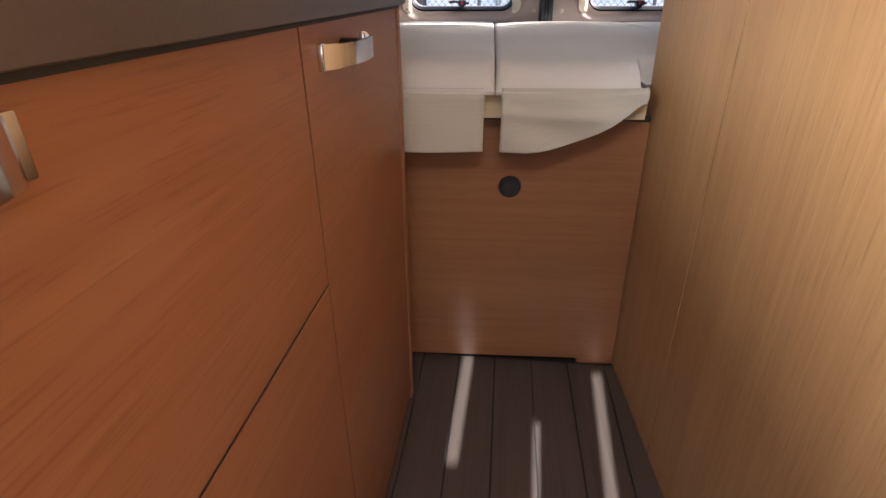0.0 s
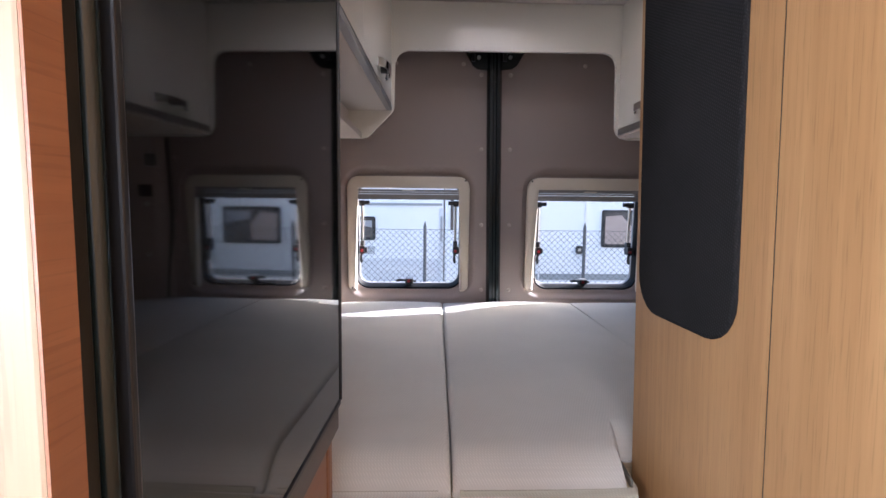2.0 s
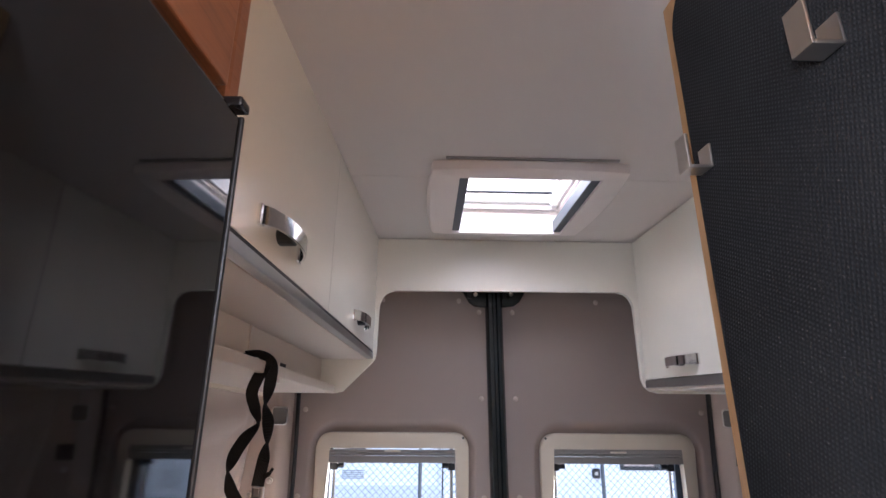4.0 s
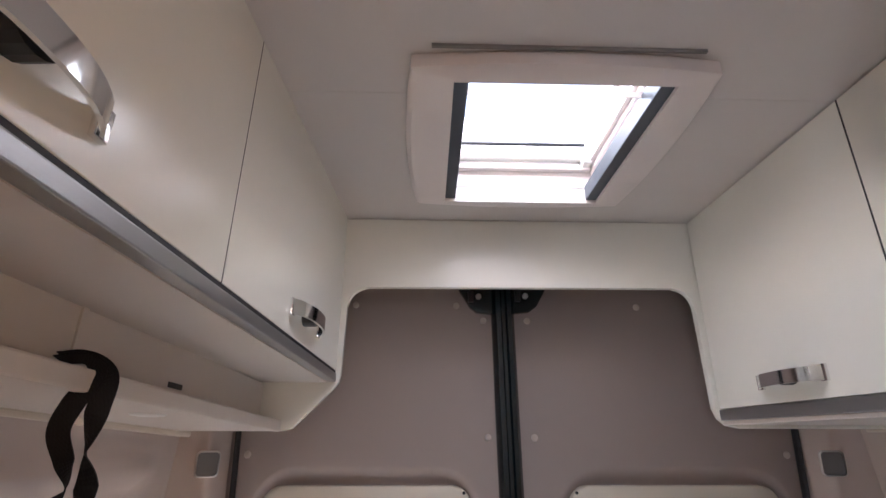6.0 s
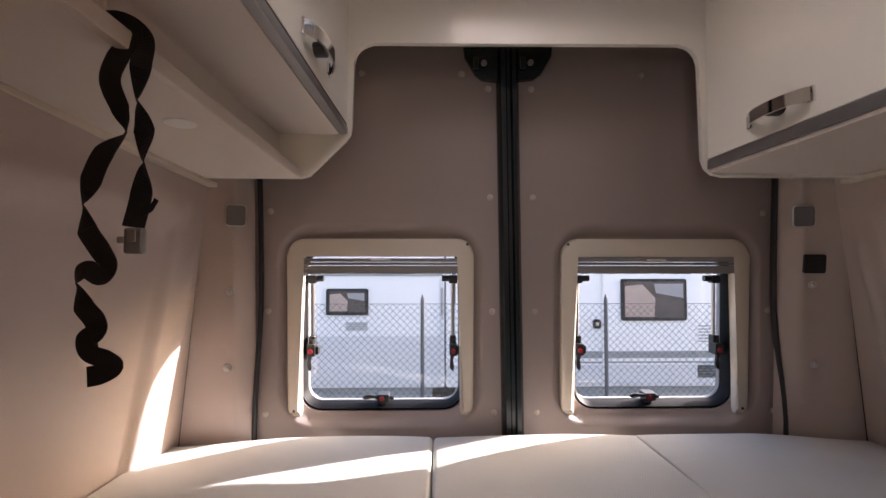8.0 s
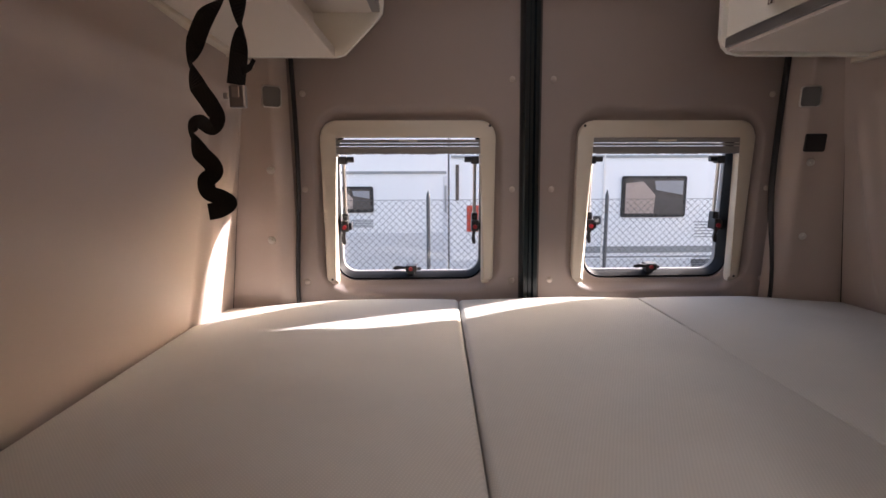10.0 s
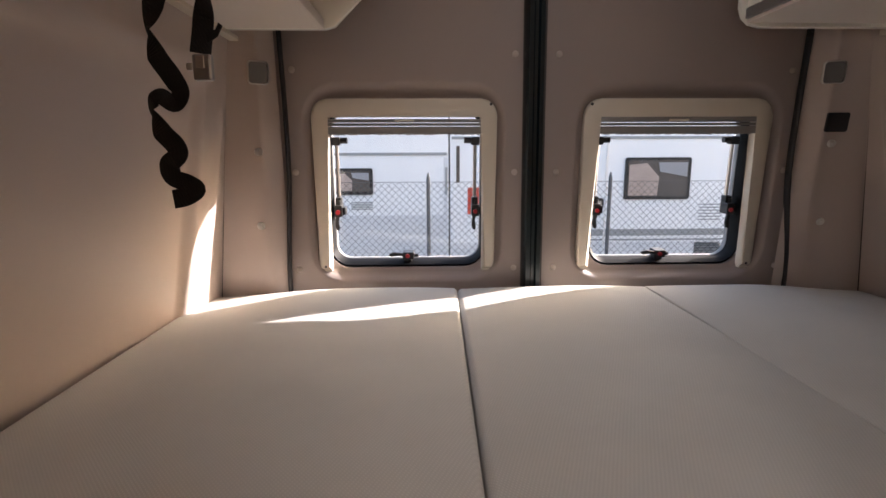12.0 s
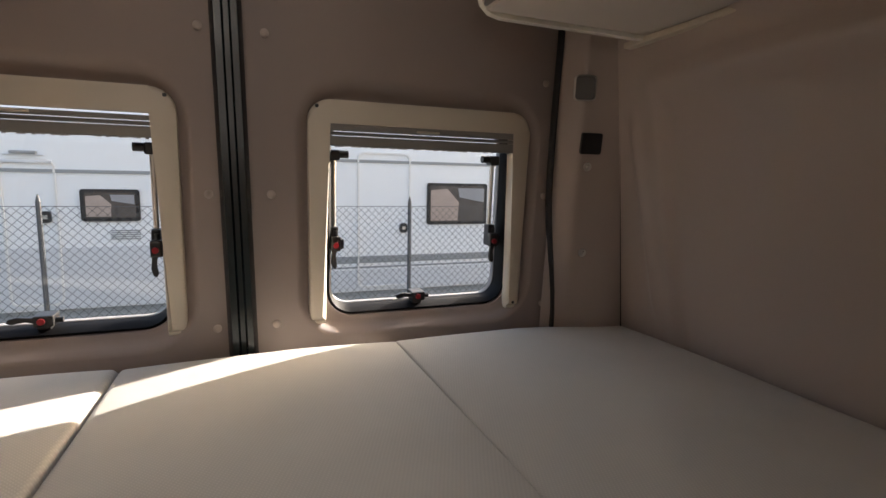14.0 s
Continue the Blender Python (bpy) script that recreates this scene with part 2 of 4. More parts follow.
M_CREAMREFLECT = material("painted_cream_reflection", (0.42, 0.33, 0.28), 0.35, vary=0.35, scale=(4, 4, 16), bump=0.0)
M_GREYREFLECT = material("painted_grey_reflection", (0.30, 0.30, 0.31), 0.35, vary=0.3, scale=(4, 4, 4), bump=0.0)
M_CARLOW = material("grey_white_skin", (0.68, 0.685, 0.69), 0.4, vary=0.05, scale=(1, 1, 1), bump=0.0)
M_WIRE = material("galvanised_wire", (0.07, 0.073, 0.073), 0.5, metal=0.2, vary=0.15, bump=0.0)
M_POST = material("dark_fence_post", (0.07, 0.075, 0.08), 0.6, vary=0.2, bump=0.05)
# Unseen ground, made pale to bounce light onto the motorhomes.
M_GROUND = material("pale_ground", (0.17, 0.162, 0.15), 0.9, vary=0.3, scale=(0.6, 0.6, 0.6), fine=(60, 60, 60), bump=0.4)
M_TYRE = material("tyre_rubber", (0.02, 0.02, 0.02), 0.8, vary=0.2, bump=0.1)
M_VANSKIN = material("van_skin", (0.6, 0.6, 0.6), 0.4, vary=0.03, bump=0.0)
M_SIGNRED = material("red_sticker", (0.55, 0.06, 0.03), 0.5, vary=0.1, bump=0.0)
M_ORANGE = material("orange_lamp", (0.6, 0.16, 0.03), 0.3, vary=0.1, bump=0.0)


# ---- mesh helpers ----
def part(name, bm, mat, parent=None, label="", smooth=False):
    me = bpy.data.meshes.new(name)
    bmesh.ops.recalc_face_normals(bm, faces=bm.faces)
    if smooth:
        for f in bm.faces:
            f.smooth = True
    bm.to_mesh(me)
    bm.free()
    if smooth:
        me.set_sharp_from_angle(angle=radians(40))
    me.materials.append(mat)
    ob = new(name, me)
    if parent:
        ob.parent = parent
    if label:
        ob["label"] = label
    return ob


def thing(name, label, category, group="", kind="", m=None):
    ob = new(name)
    ob.empty_display_size = 0.1
    if m:
        ob.matrix_world = m
    return tagged(ob, label, category, group, kind)


def box(x0, x1, y0, y1, z0, z1, bevel=0.0, bm=None, seg=2):
    b2 = bmesh.new()
    bmesh.ops.create_cube(b2, size=1.0)
    for v in b2.verts:
        v.co = Vector((x0 + (v.co.x + 0.5) * (x1 - x0), y0 + (v.co.y + 0.5) * (y1 - y0), z0 + (v.co.z + 0.5) * (z1 - z0)))
    if bevel:
        bmesh.ops.bevel(b2, geom=b2.edges[:], offset=bevel, segments=seg, affect="EDGES", profile=0.6)
    if bm is None:
        return b2
    me = bpy.data.meshes.new("scratch")
    b2.to_mesh(me)
    bm.from_mesh(me)
    bpy.data.meshes.remove(me)
    b2.free()
    return bm


def rrect(x0, x1, z0, z1, r, n=6, rs=None):
    """A rounded rectangle, counter-clockwise; rs: radii of bottom-left, bottom-right, top-right, top-left."""
    rs = rs or (r, r, r, r)
    pts = []
    for k, (cx, cz) in enumerate(((x0, z0), (x1, z0), (x1, z1), (x0, z1))):
        q = rs[k]
        ox = cx + q if k in (0, 3) else cx - q
        oz = cz + q if k in (0, 1) else cz - q
        for i in range(n + 1):
            a = math.pi + k * math.pi / 2 + i / n * math.pi / 2
            pts.append((ox + q * math.cos(a), oz + q * math.sin(a)))
    return pts


def at(axis, u, v, d):
    return {"y": Vector((u, d, v)), "x": Vector((d, u, v)), "z": Vector((u, v, d))}[axis]


def rings(bm, axis, loops, close=False):
    """Bridges loops [(points, depth), ...] of the same count, one after another."""
    rows = [[bm.verts.new(at(axis, u, v, d)) for u, v in pts] for pts, d in loops]
    pairs = list(zip(rows, rows[1:]))
    if close:
        pairs.append((rows[-1], rows[0]))
    for a, b in pairs:
        n = len(a)
        for i in range(n):
            bm.faces.new((a[i], a[(i + 1) % n], b[(i + 1) % n], b[i]))
    return rows


def prism(axis, pts, d0, d1, bevel=0.0, seg=2):
    bm = bmesh.new()
    a = [bm.verts.new(at(axis, u, v, d0)) for u, v in pts]
    b = [bm.verts.new(at(axis, u, v, d1)) for u, v in pts]
    bm.faces.new(a)
    bm.faces.new(b)
    n = len(pts)
    for i in range(n):
        bm.faces.new((a[i], a[(i + 1) % n], b[(i + 1) % n], b[i]))
    if bevel:
        es = [e for e in bm.edges if (e.verts[0] in a) == (e.verts[1] in a)]
        bmesh.ops.bevel(bm, geom=es, offset=bevel, segments=seg, affect="EDGES", profile=0.6)
    return bm


def cyl(p, q, r, n=12, r2=None, bm=None):
    bm = bm or bmesh.new()
    p, q = Vector(p), Vector(q)
    w = (q - p).normalized()
    u = w.orthogonal().normalized()
    v = w.cross(u)
    r2 = r if r2 is None else r2
    ra = [bm.verts.new(p + r * (math.cos(2 * math.pi * i / n) * u + math.sin(2 * math.pi * i / n) * v)) for i in range(n)]
    rb = [bm.verts.new(q + r2 * (math.cos(2 * math.pi * i / n) * u + math.sin(2 * math.pi * i / n) * v)) for i in range(n)]
    for i in range(n):
        bm.faces.new((ra[i], ra[(i + 1) % n], rb[(i + 1) % n], rb[i]))
    bm.faces.new(ra)
    bm.faces.new(rb)
    return bm


def grid(f, us, vs, bm=None):
    """A sheet of faces over f(u, v)."""
    bm = bm or bmesh.new()
    vv = [[bm.verts.new(f(u, v)) for v in vs] for u in us]
    for i in range(len(us) - 1):
        for j in range(len(vs) - 1):
            bm.faces.new((vv[i][j], vv[i + 1][j], vv[i + 1][j + 1], vv[i][j + 1]))
    return bm


def span(a, b, n):
    return [a + (b - a) * i / n for i in range(n + 1)]


def solid(ob, thickness, offset=1.0):
    mod = ob.modifiers.new("thickness", "SOLIDIFY")
    mod.thickness, mod.offset = thickness, offset
    return ob


def ss(a, b, x):
    t = max(0.0, min(1.0, (x - a) / (b - a)))
    return t * t * (3 - 2 * t)


# ---- structure: van shell ----
FLOOR_Z, CEIL_Z, GROUND_Z = 0.0, 1.90, -0.65
FRONT_Y = -2.9


def wall_x(y, z, side=1):
    """Half width of the lining: it leans in above the bed and tapers towards the rear doors."""
    rear = ss(1.75, 2.3, y)
    base_rear, lean_rear, base_front = (0.893, 0.15, 0.933) if side < 0 else (0.938, 0.20, 0.908)
    base = base_front + (base_rear - base_front) * rear
    lean = 0.24 + (lean_rear - 0.24) * rear
    return base - lean * max(-0.1, z - 0.786)


def pillar_y(z):
    return 2.326 - 0.134 * (z - 0.945)


def lining(side):
    def f(y, z):
        d = 0.0
        # a shallow pressed field with a soft edge, and an upright pressed groove before the pillar
        d += 0.018 * ss(2.15, 2.11, y) * ss(1.33, 1.28, z) * ss(0.4, 0.5, y)
        mid = (2.225 if side < 0 else 2.20) + 0.05 * (z - 1.0)
        d += -0.010 * math.exp(-((y - mid) / 0.014) ** 2) * ss(1.30, 1.22, z) * ss(0.78, 0.84, z)
        d -= 0.018 * math.exp(-((z - 1.335) / 0.03) ** 2) * ss(2.2, 2.1, y)
        return Vector((side * (wall_x(y, z, side) + d), y, z))
    ys = span(-0.05, 1.9, 16) + span(1.93, 2.08, 6) + span(2.09, 2.345, 52)
    zs = span(0.0, 0.7, 4) + span(0.74, 1.45, 34) + [1.5, 1.6, 1.7, 1.8, 1.92]
    bm = grid(f, ys, zs)
    return grid(lambda y, z: f(y, z) + Vector((side * 0.02, 0, 0)), ys, zs, bm)


tagged(part("wall_left", lining(-1), M_LINING, smooth=True), "beige moulded side lining of the van", "wall", kind="structure")
tagged(part("wall_right", lining(1), M_LINING, smooth=True), "beige moulded side lining of the van", "wall", kind="structure")
# outer skin that closes the van round the lining
tagged(part("wall_skin_right", box(0.97, 1.0, FRONT_Y, 2.42, -0.05, 1.98), M_VANSKIN), "plain outer skin of the van side", "wall", kind="structure")
# The two openings are unseen and added to let daylight in.
bm = box(-1.0, -0.97, -0.06, 2.42, -0.05, 1.98)
box(-1.0, -0.97, -0.7, -0.56, -0.05, 1.98, bm=bm)
box(-1.0, -0.97, -0.56, -0.06, -0.05, 0.98, bm=bm)
box(-1.0, -0.97, -0.56, -0.06, 1.42, 1.98, bm=bm)
box(-1.0, -0.97, FRONT_Y, -1.9, -0.05, 1.98, bm=bm)
box(-1.0, -0.97, -1.9, -0.7, 1.8, 1.98, bm=bm)
tagged(part("wall_skin_left", bm, M_VANSKIN), "plain outer skin with two unseen openings added for light", "wall", kind="structure")
# unseen front closure; its three slits are added to cut the spot into stripes
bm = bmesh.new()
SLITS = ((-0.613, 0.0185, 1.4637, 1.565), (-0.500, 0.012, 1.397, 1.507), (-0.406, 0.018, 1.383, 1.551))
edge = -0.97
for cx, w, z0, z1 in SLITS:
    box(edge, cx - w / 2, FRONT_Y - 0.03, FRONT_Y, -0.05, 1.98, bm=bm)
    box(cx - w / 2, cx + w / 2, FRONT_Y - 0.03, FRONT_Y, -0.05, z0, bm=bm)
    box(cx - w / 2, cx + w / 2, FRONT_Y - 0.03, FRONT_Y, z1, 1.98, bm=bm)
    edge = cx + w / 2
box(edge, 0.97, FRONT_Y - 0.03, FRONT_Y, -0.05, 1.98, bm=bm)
tagged(part("wall_front", bm, M_LINING), "plain unseen front closure with slits added for light stripes", "wall", kind="structure")
floor = tagged(part("floor", box(-0.97, 0.97, FRONT_Y, 2.42, -0.05, -0.006), M_RUBBER), "dark floor with planks and black joints", "floor", kind="structure")

bm = box(0.735, 1.0, 2.425, 2.44, -0.05, 1.98)
box(-1.0, -0.725, 2.425, 2.44, -0.05, 1.98, bm=bm)
box(-0.725, 0.735, 2.425, 2.44, 1.80, 1.98, bm=bm)
tagged(part("wall_rear", bm, M_VANSKIN), "plain outer skin round the rear doors", "wall", kind="structure")

# ceiling with the skylight opening
SKX0, SKX1, SKY0, SKY1 = -0.198, 0.123, 1.566, 1.948
bm = bmesh.new()
outer = rrect(-0.97, 0.97, -0.45, 2.42, 0.001)
hole = rrect(SKX0 - 0.014, SKX1 + 0.014, SKY0 - 0.014, SKY1 + 0.014, 0.012)
rings(bm, "z", [(outer, CEIL_Z), (hole, CEIL_Z), (hole, CEIL_Z + 0.08), (outer, CEIL_Z + 0.08)], close=True)
box(-0.93, 0.93, 1.635, 1.6365, CEIL_Z - 0.0008, CEIL_Z + 0.01, bm=bm)
# the part over the living space, with an unseen opening added for light
front_out = rrect(-0.97, 0.97, FRONT_Y, -0.45, 0.001)
light_opening = rrect(-0.54, -0.02, -0.88, -0.46, 0.03)
rings(bm, "z", [(front_out, CEIL_Z), (light_opening, CEIL_Z), (light_opening, CEIL_Z + 0.08), (front_out, CEIL_Z + 0.08)], close=True)
tagged(part("ceiling", bm, M_CEIL), "off-white van ceiling lining", "ceiling", kind="structure")

# rear corner pillars between the side linings and the doors
def pillar_point(u, z, side):
    x = 0.708 + (wall_x(pillar_y(z), z, side) + 0.004 - 0.708) * u
    y_door = 2.36 - 0.055 * (z - 1.05) - 0.006
    y = y_door + (pillar_y(z) - y_door) * ss(-0.1, 0.32, u) - 0.018 * u * u
    return Vector((side * x, y, z))


for side, nm in ((-1, "pillar_left"), (1, "pillar_right")):
    bm = grid(lambda u, z: pillar_point(u, z, side), span(0, 1, 24), span(0.0, 1.92, 20))
    ob = tagged(part(nm, bm, M_LINING, smooth=True), "beige rear corner pillar cover", "wall", kind="structure")
    bm = bmesh.new()
    grid(lambda u, z: pillar_point(0.975 + 0.035 * u, z, side) + Vector((-0.001 * side, -0.003, 0)), [0, 1], span(0.3, 1.75, 16), bm=bm)
    tagged(part("trim", bm, M_RUBBER), "dark joint between side lining and pillar", "trim", kind="structure")

# ---- rear doors and their windows ----
DOOR_M = pose(0, 2.36, 1.05, 3.1)


def door_panel(cx, x0, x1, w, gx):
    """Door lining with a pressed surround round the window opening; local z is measured from 1.05 m."""
    bm = bmesh.new()
    dz = -1.05
    o = rrect(x0, x1, 0.0 + dz, 1.92 + dz, 0.001, 10)
    loops = [(o, 0.0)]
    # rounded shoulder, sloping flank, soft foot
    for inset, depth, r in ((0.0, 0.0, 0.105), (0.004, 0.0015, 0.102), (0.009, 0.006, 0.098), (0.016, 0.017, 0.09), (0.022, 0.026, 0.084), (0.028, 0.030, 0.08)):
        loops.append((rrect(cx - w + inset, cx + w - inset, 0.766 + inset + dz, 1.334 - 1.6 * inset + dz, r, 10), depth))
    d = rrect(gx - 0.2315, gx + 0.2315, 0.8035 + dz, 1.262 + dz, 0.062, 10)
    e = rrect(gx - 0.24, gx + 0.24, 0.797 + dz, 1.27 + dz, 0.066, 10)
    loops += [(e, 0.032), (d, 0.037), (d, 0.095), (o, 0.095)]
    rings(bm, "y", loops, close=True)
    return bm


WIN_CX = (-0.375, 0.387)
GLAZE_CX = (-0.374, 0.396)
FRAME_W, PRESS_W = (0.255, 0.264), (0.281, 0.292)
for k, (cx, x0, x1) in enumerate(((WIN_CX[0], -0.715, -0.020), (WIN_CX[1], -0.018, 0.725))):
    root = thing("door_%d" % (k + 1), "closed rear van door with taupe lining", "door", "rear doors", "structure", DOOR_M)
    part("panel", door_panel(cx, x0, x1, PRESS_W[k], GLAZE_CX[k]), M_DOORPANEL, root, smooth=True)
    # push rivets round the lining
    inner, outer = ((-0.064, -0.021), (-0.686, 0.027)) if k == 0 else ((0.053, -0.02), (0.714, -0.06))
    rivets = [(inner[0] + inner[1] * (z - 0.81), z) for z in (0.81, 1.088, 1.40, 1.695)]
    rivets += [(outer[0] + outer[1] * (z - 0.81), z) for z in (0.81, 1.09, 1.36)]
    rivets += [(cx + q, 1.735) for q in (-0.05, 0.22)]
    for x, z in rivets:
        b2 = bmesh.new()
        bmesh.ops.create_uvsphere(b2, u_segments=10, v_segments=6, radius=0.009)
        for v in b2.verts:
            v.co = Vector((v.co.x + x, v.co.y * 0.45 - 0.001, v.co.z + z - 1.05))
        part("rivet", b2, M_LINING, root, smooth=True)

for side, x in ((-1, -0.694), (1, 0.704)):
    bm = bmesh.new()
    grid(lambda u, z: Vector((x + side * ((0.018 if side < 0 else 0.036) * ss(1.12, 0.72, z) + 0.002 * math.sin(z * 9)) + 0.0065 * math.cos(u), 2.36 - 0.055 * (z - 1.05) - 0.014 + 0.011 * math.sin(u), z)), span(0, 2 * math.pi, 8), span(0.3, 1.75, 24), bm=bm)
    tagged(part("trim", bm, M_RUBBER, smooth=True), "black rubber seal beside the rear door", "trim", kind="structure")


# lock rod between the doors
rod = thing("lock_rod", "glossy dark green-black door post with top bracket", "door post", m=pose(-0.019, 2.345, 1.05, 3.1, -1.1))
bm = bmesh.new()
prof = [(-0.030, 0.012), (-0.029, -0.012), (-0.021, -0.026), (-0.009, -0.026), (-0.005, -0.018), (0.004, -0.018), (0.008, -0.028), (0.019, -0.028), (0.027, -0.014), (0.028, 0.012)]
rings(bm, "z", [(prof, -0.5), (prof, 0.74)])
part("post", bm, M_BLACKPAINT, rod, smooth=True)
br = [(-0.118, 0.75), (-0.115, 0.725), (-0.088, 0.678), (-0.07, 0.664), (-0.03, 0.66), (0.03, 0.66), (0.07, 0.664), (0.09, 0.678), (0.118, 0.725), (0.12, 0.75)]
part("bracket", prism("y", br, -0.012, 0.01, 0.003), M_BLACKPAINT, rod)
for x in (-0.065, 0.06):
    part("bolt", cyl((x, -0.012, 0.705), (x, -0.022, 0.705), 0.008, 6), M_SATIN, rod)
    part("clip", box(x - 0.028, x - 0.014, -0.024, -0.010, 0.69, 0.72, 0.002), M_BLACK, rod)


def u_profile(x0, x1, z0, z1, w, h, r):
    """Outline of an open-bottomed frame with rounded upper corners."""
    pts = [(x0, z0), (x0 + w, z0), (x0 + w, z1 - h), (x1 - w, z1 - h), (x1 - w, z0), (x1, z0)]
    for i in range(7):
        a = i / 6 * math.pi / 2
        pts.append((x1 - r + r * math.cos(a), z1 - r + r * math.sin(a)))
    for i in range(7):
        a = math.pi / 2 + i / 6 * math.pi / 2
        pts.append((x0 + r + r * math.cos(a), z1 - r + r * math.sin(a)))
    return pts


def latch(parent, x, z, turn):
    """A window latch: black body, red button and lever."""
    m = pose(x, 0.056, z, 0, turn, 0) @ Matrix.Diagonal((0.88, 1.0, 0.85, 1))

    def put(bm):
        bmesh.ops.transform(bm, matrix=m, verts=bm.verts)
        return bm
    body = part("latch", put(box(-0.017, 0.022, -0.012, 0.03, -0.014, 0.012, 0.004)), M_BLACK, parent)
    part("foot", put(box(-0.012, 0.014, -0.004, 0.03, -0.024, -0.012, 0.003)), M_BLACK, body)
    part("button", put(cyl((0.0, -0.012, 0.0), (0.0, -0.017, 0.0), 0.0075, 12)), M_RED, body, "red release button")
    lever = prism("y", [(-0.012, -0.006), (-0.012, 0.008), (-0.045, 0.012), (-0.06, 0.008), (-0.064, 0.0), (-0.055, -0.004), (-0.03, 0.002)], -0.011, -0.002, 0.002)
    part("lever", put(lever), M_BLACK, body)
    part("pin", put(cyl((0.022, 0.004, -0.003), (0.036, 0.004, -0.003), 0.006, 10)), M_BLACK, body)


for k, cx in enumerate(WIN_CX):
    win = thing("window_%d" % (k + 1), "square rear window with raised grey blind in a cream frame", "window", "rear windows", "structure", DOOR_M)
    dz = -1.05
    w = FRAME_W[k]
    part("blind_frame", prism("y", u_profile(cx - w, cx + w, 0.806 + dz, 1.287 + dz, 0.037, 0.04, 0.045), 0.007, 0.036, 0.009, 3), M_CREAM, win, "cream plastic blind frame", smooth=True)
    for q in (-1, 1):
        part("frame_foot", box(cx + q * (w - 0.0185) - 0.0175, cx + q * (w - 0.0185) + 0.0175, 0.009, 0.033, 0.799 + dz, 0.8065 + dz, 0.003), M_CREAM, win)
    # glazing gasket, black, with a pale inner bead
    gx = GLAZE_CX[k]
    bm = bmesh.new()
    so = rrect(gx - 0.233, gx + 0.233, 0.802 + dz, 1.264 + dz, 0.064, 10)
    sm = rrect(gx - 0.225, gx + 0.225, 0.810 + dz, 1.257 + dz, 0.056, 10)
    si = rrect(gx - 0.2175, gx + 0.2175, 0.819 + dz, 1.25 + dz, 0.048, 10)
    rings(bm, "y", [(so, 0.050), (sm, 0.043), (si, 0.060), (si, 0.108), (so, 0.108)], close=True)
    part("gasket", bm, M_GASKET, win, "black rubber window gasket", smooth=True)
    bm = bmesh.new()
    b1 = rrect(gx - 0.218, gx + 0.218, 0.8185 + dz, 1.2525 + dz, 0.0485, 10)
    b2 = rrect(gx - 0.2155, gx + 0.2155, 0.821 + dz, 1.249 + dz, 0.044, 10)
    rings(bm, "y", [(b1, 0.088), (b2, 0.090), (b2, 0.104), (b1, 0.104)], close=True)
    part("bead", bm, M_BEAD, win, "pale inner bead of the window", smooth=True)
    pane = part("pane", prism("y", rrect(gx - 0.214, gx + 0.214, 0.8225 + dz, 1.25 + dz, 0.044, 10), 0.110, 0.114), M_GLASS, win, "clear acrylic pane")
    pane.visible_shadow = False
    # raised blind cassette with its slats
    blind = part("blind", box(cx - w + 0.034, cx + w - 0.034, 0.008, 0.022, 1.192 + dz, 1.213 + dz, 0.002), M_BLIND, win, "raised grey pleated blind")
    part("slat", box(cx - w + 0.034, cx + w - 0.034, 0.012, 0.024, 1.2145 + dz, 1.222 + dz, 0.0015), M_BLIND, blind)
    part("slat", box(cx - w + 0.034, cx + w - 0.034, 0.008, 0.021, 1.2235 + dz, (1.233 if k == 0 else 1.238) + dz, 0.002), M_BLIND, blind)
    part("tab", box(cx - 0.027, cx + 0.027, 0.002, 0.012, 1.2265 + dz, 1.232 + dz, 0.002), M_CREAM, blind)
    bm = bmesh.new()
    rnd = random.Random(5 + k)
    for i in range(60):
        x = cx - 0.207 + 0.414 * i / 59
        box(x, x + 0.006, 0.014, 0.017, 1.192 - rnd.uniform(0.0, 0.003) + dz, 1.193 + dz, bm=bm)
    part("fringe", bm, M_BLIND, blind, "frayed lower edge of the blind")
    for s in (-1, 1):
        x = cx + s * 0.2005
        stay = part("stay", cyl((x, 0.078, 1.17 + dz), (x, 0.078, 0.99 + dz), 0.0055, 10), M_SATIN, win, "sliding metal window stay")
        part("stay_head", box(x - 0.012, x + 0.012, 0.06, 0.09, 1.16 + dz, 1.184 + dz, 0.004), M_BLACK, stay)
        part("stay_knob", cyl((x - s * 0.010, 0.072, 1.174 + dz), (x - s * 0.032, 0.072, 1.174 + dz), 0.009, 12), M_BLACK, stay)
        latch(win, x, 0.97 + dz, -90)
        part("stay_foot", box(x - 0.009, x + 0.009, 0.06, 0.088, 0.985 + dz, 1.01 + dz, 0.004), M_BLACK, stay)
    latch(win, cx, 0.837 + dz, 0)
    for s in (-1, 1):
        part("screw", cyl((cx + s * (w - 0.018), 0.009, (1.272 if s == 1 - 2 * k else 0.815) + dz), (cx + s * (w - 0.018), 0.006, (1.272 if s == 1 - 2 * k else 0.815) + dz), 0.004, 8), M_BLACK, win)

# reading lights, vent and press studs on the pillars


def on_pillar(x, z):
    """A place on the pillar cover, turned square to its surface."""
    side = -1 if x < 0 else 1
    half = wall_x(pillar_y(z), z, side) + 0.004 - 0.708
    u = (abs(x) - 0.708) / half
    p, q = pillar_point(u, z, side), pillar_point(u + 0.05, z, side)
    return pose(x, p.y - 0.002, z, 7.6, 0, math.degrees(math.atan2(q.y - p.y, q.x - p.x)) if side > 0 else math.degrees(math.atan2(p.y - q.y, p.x - q.x)))


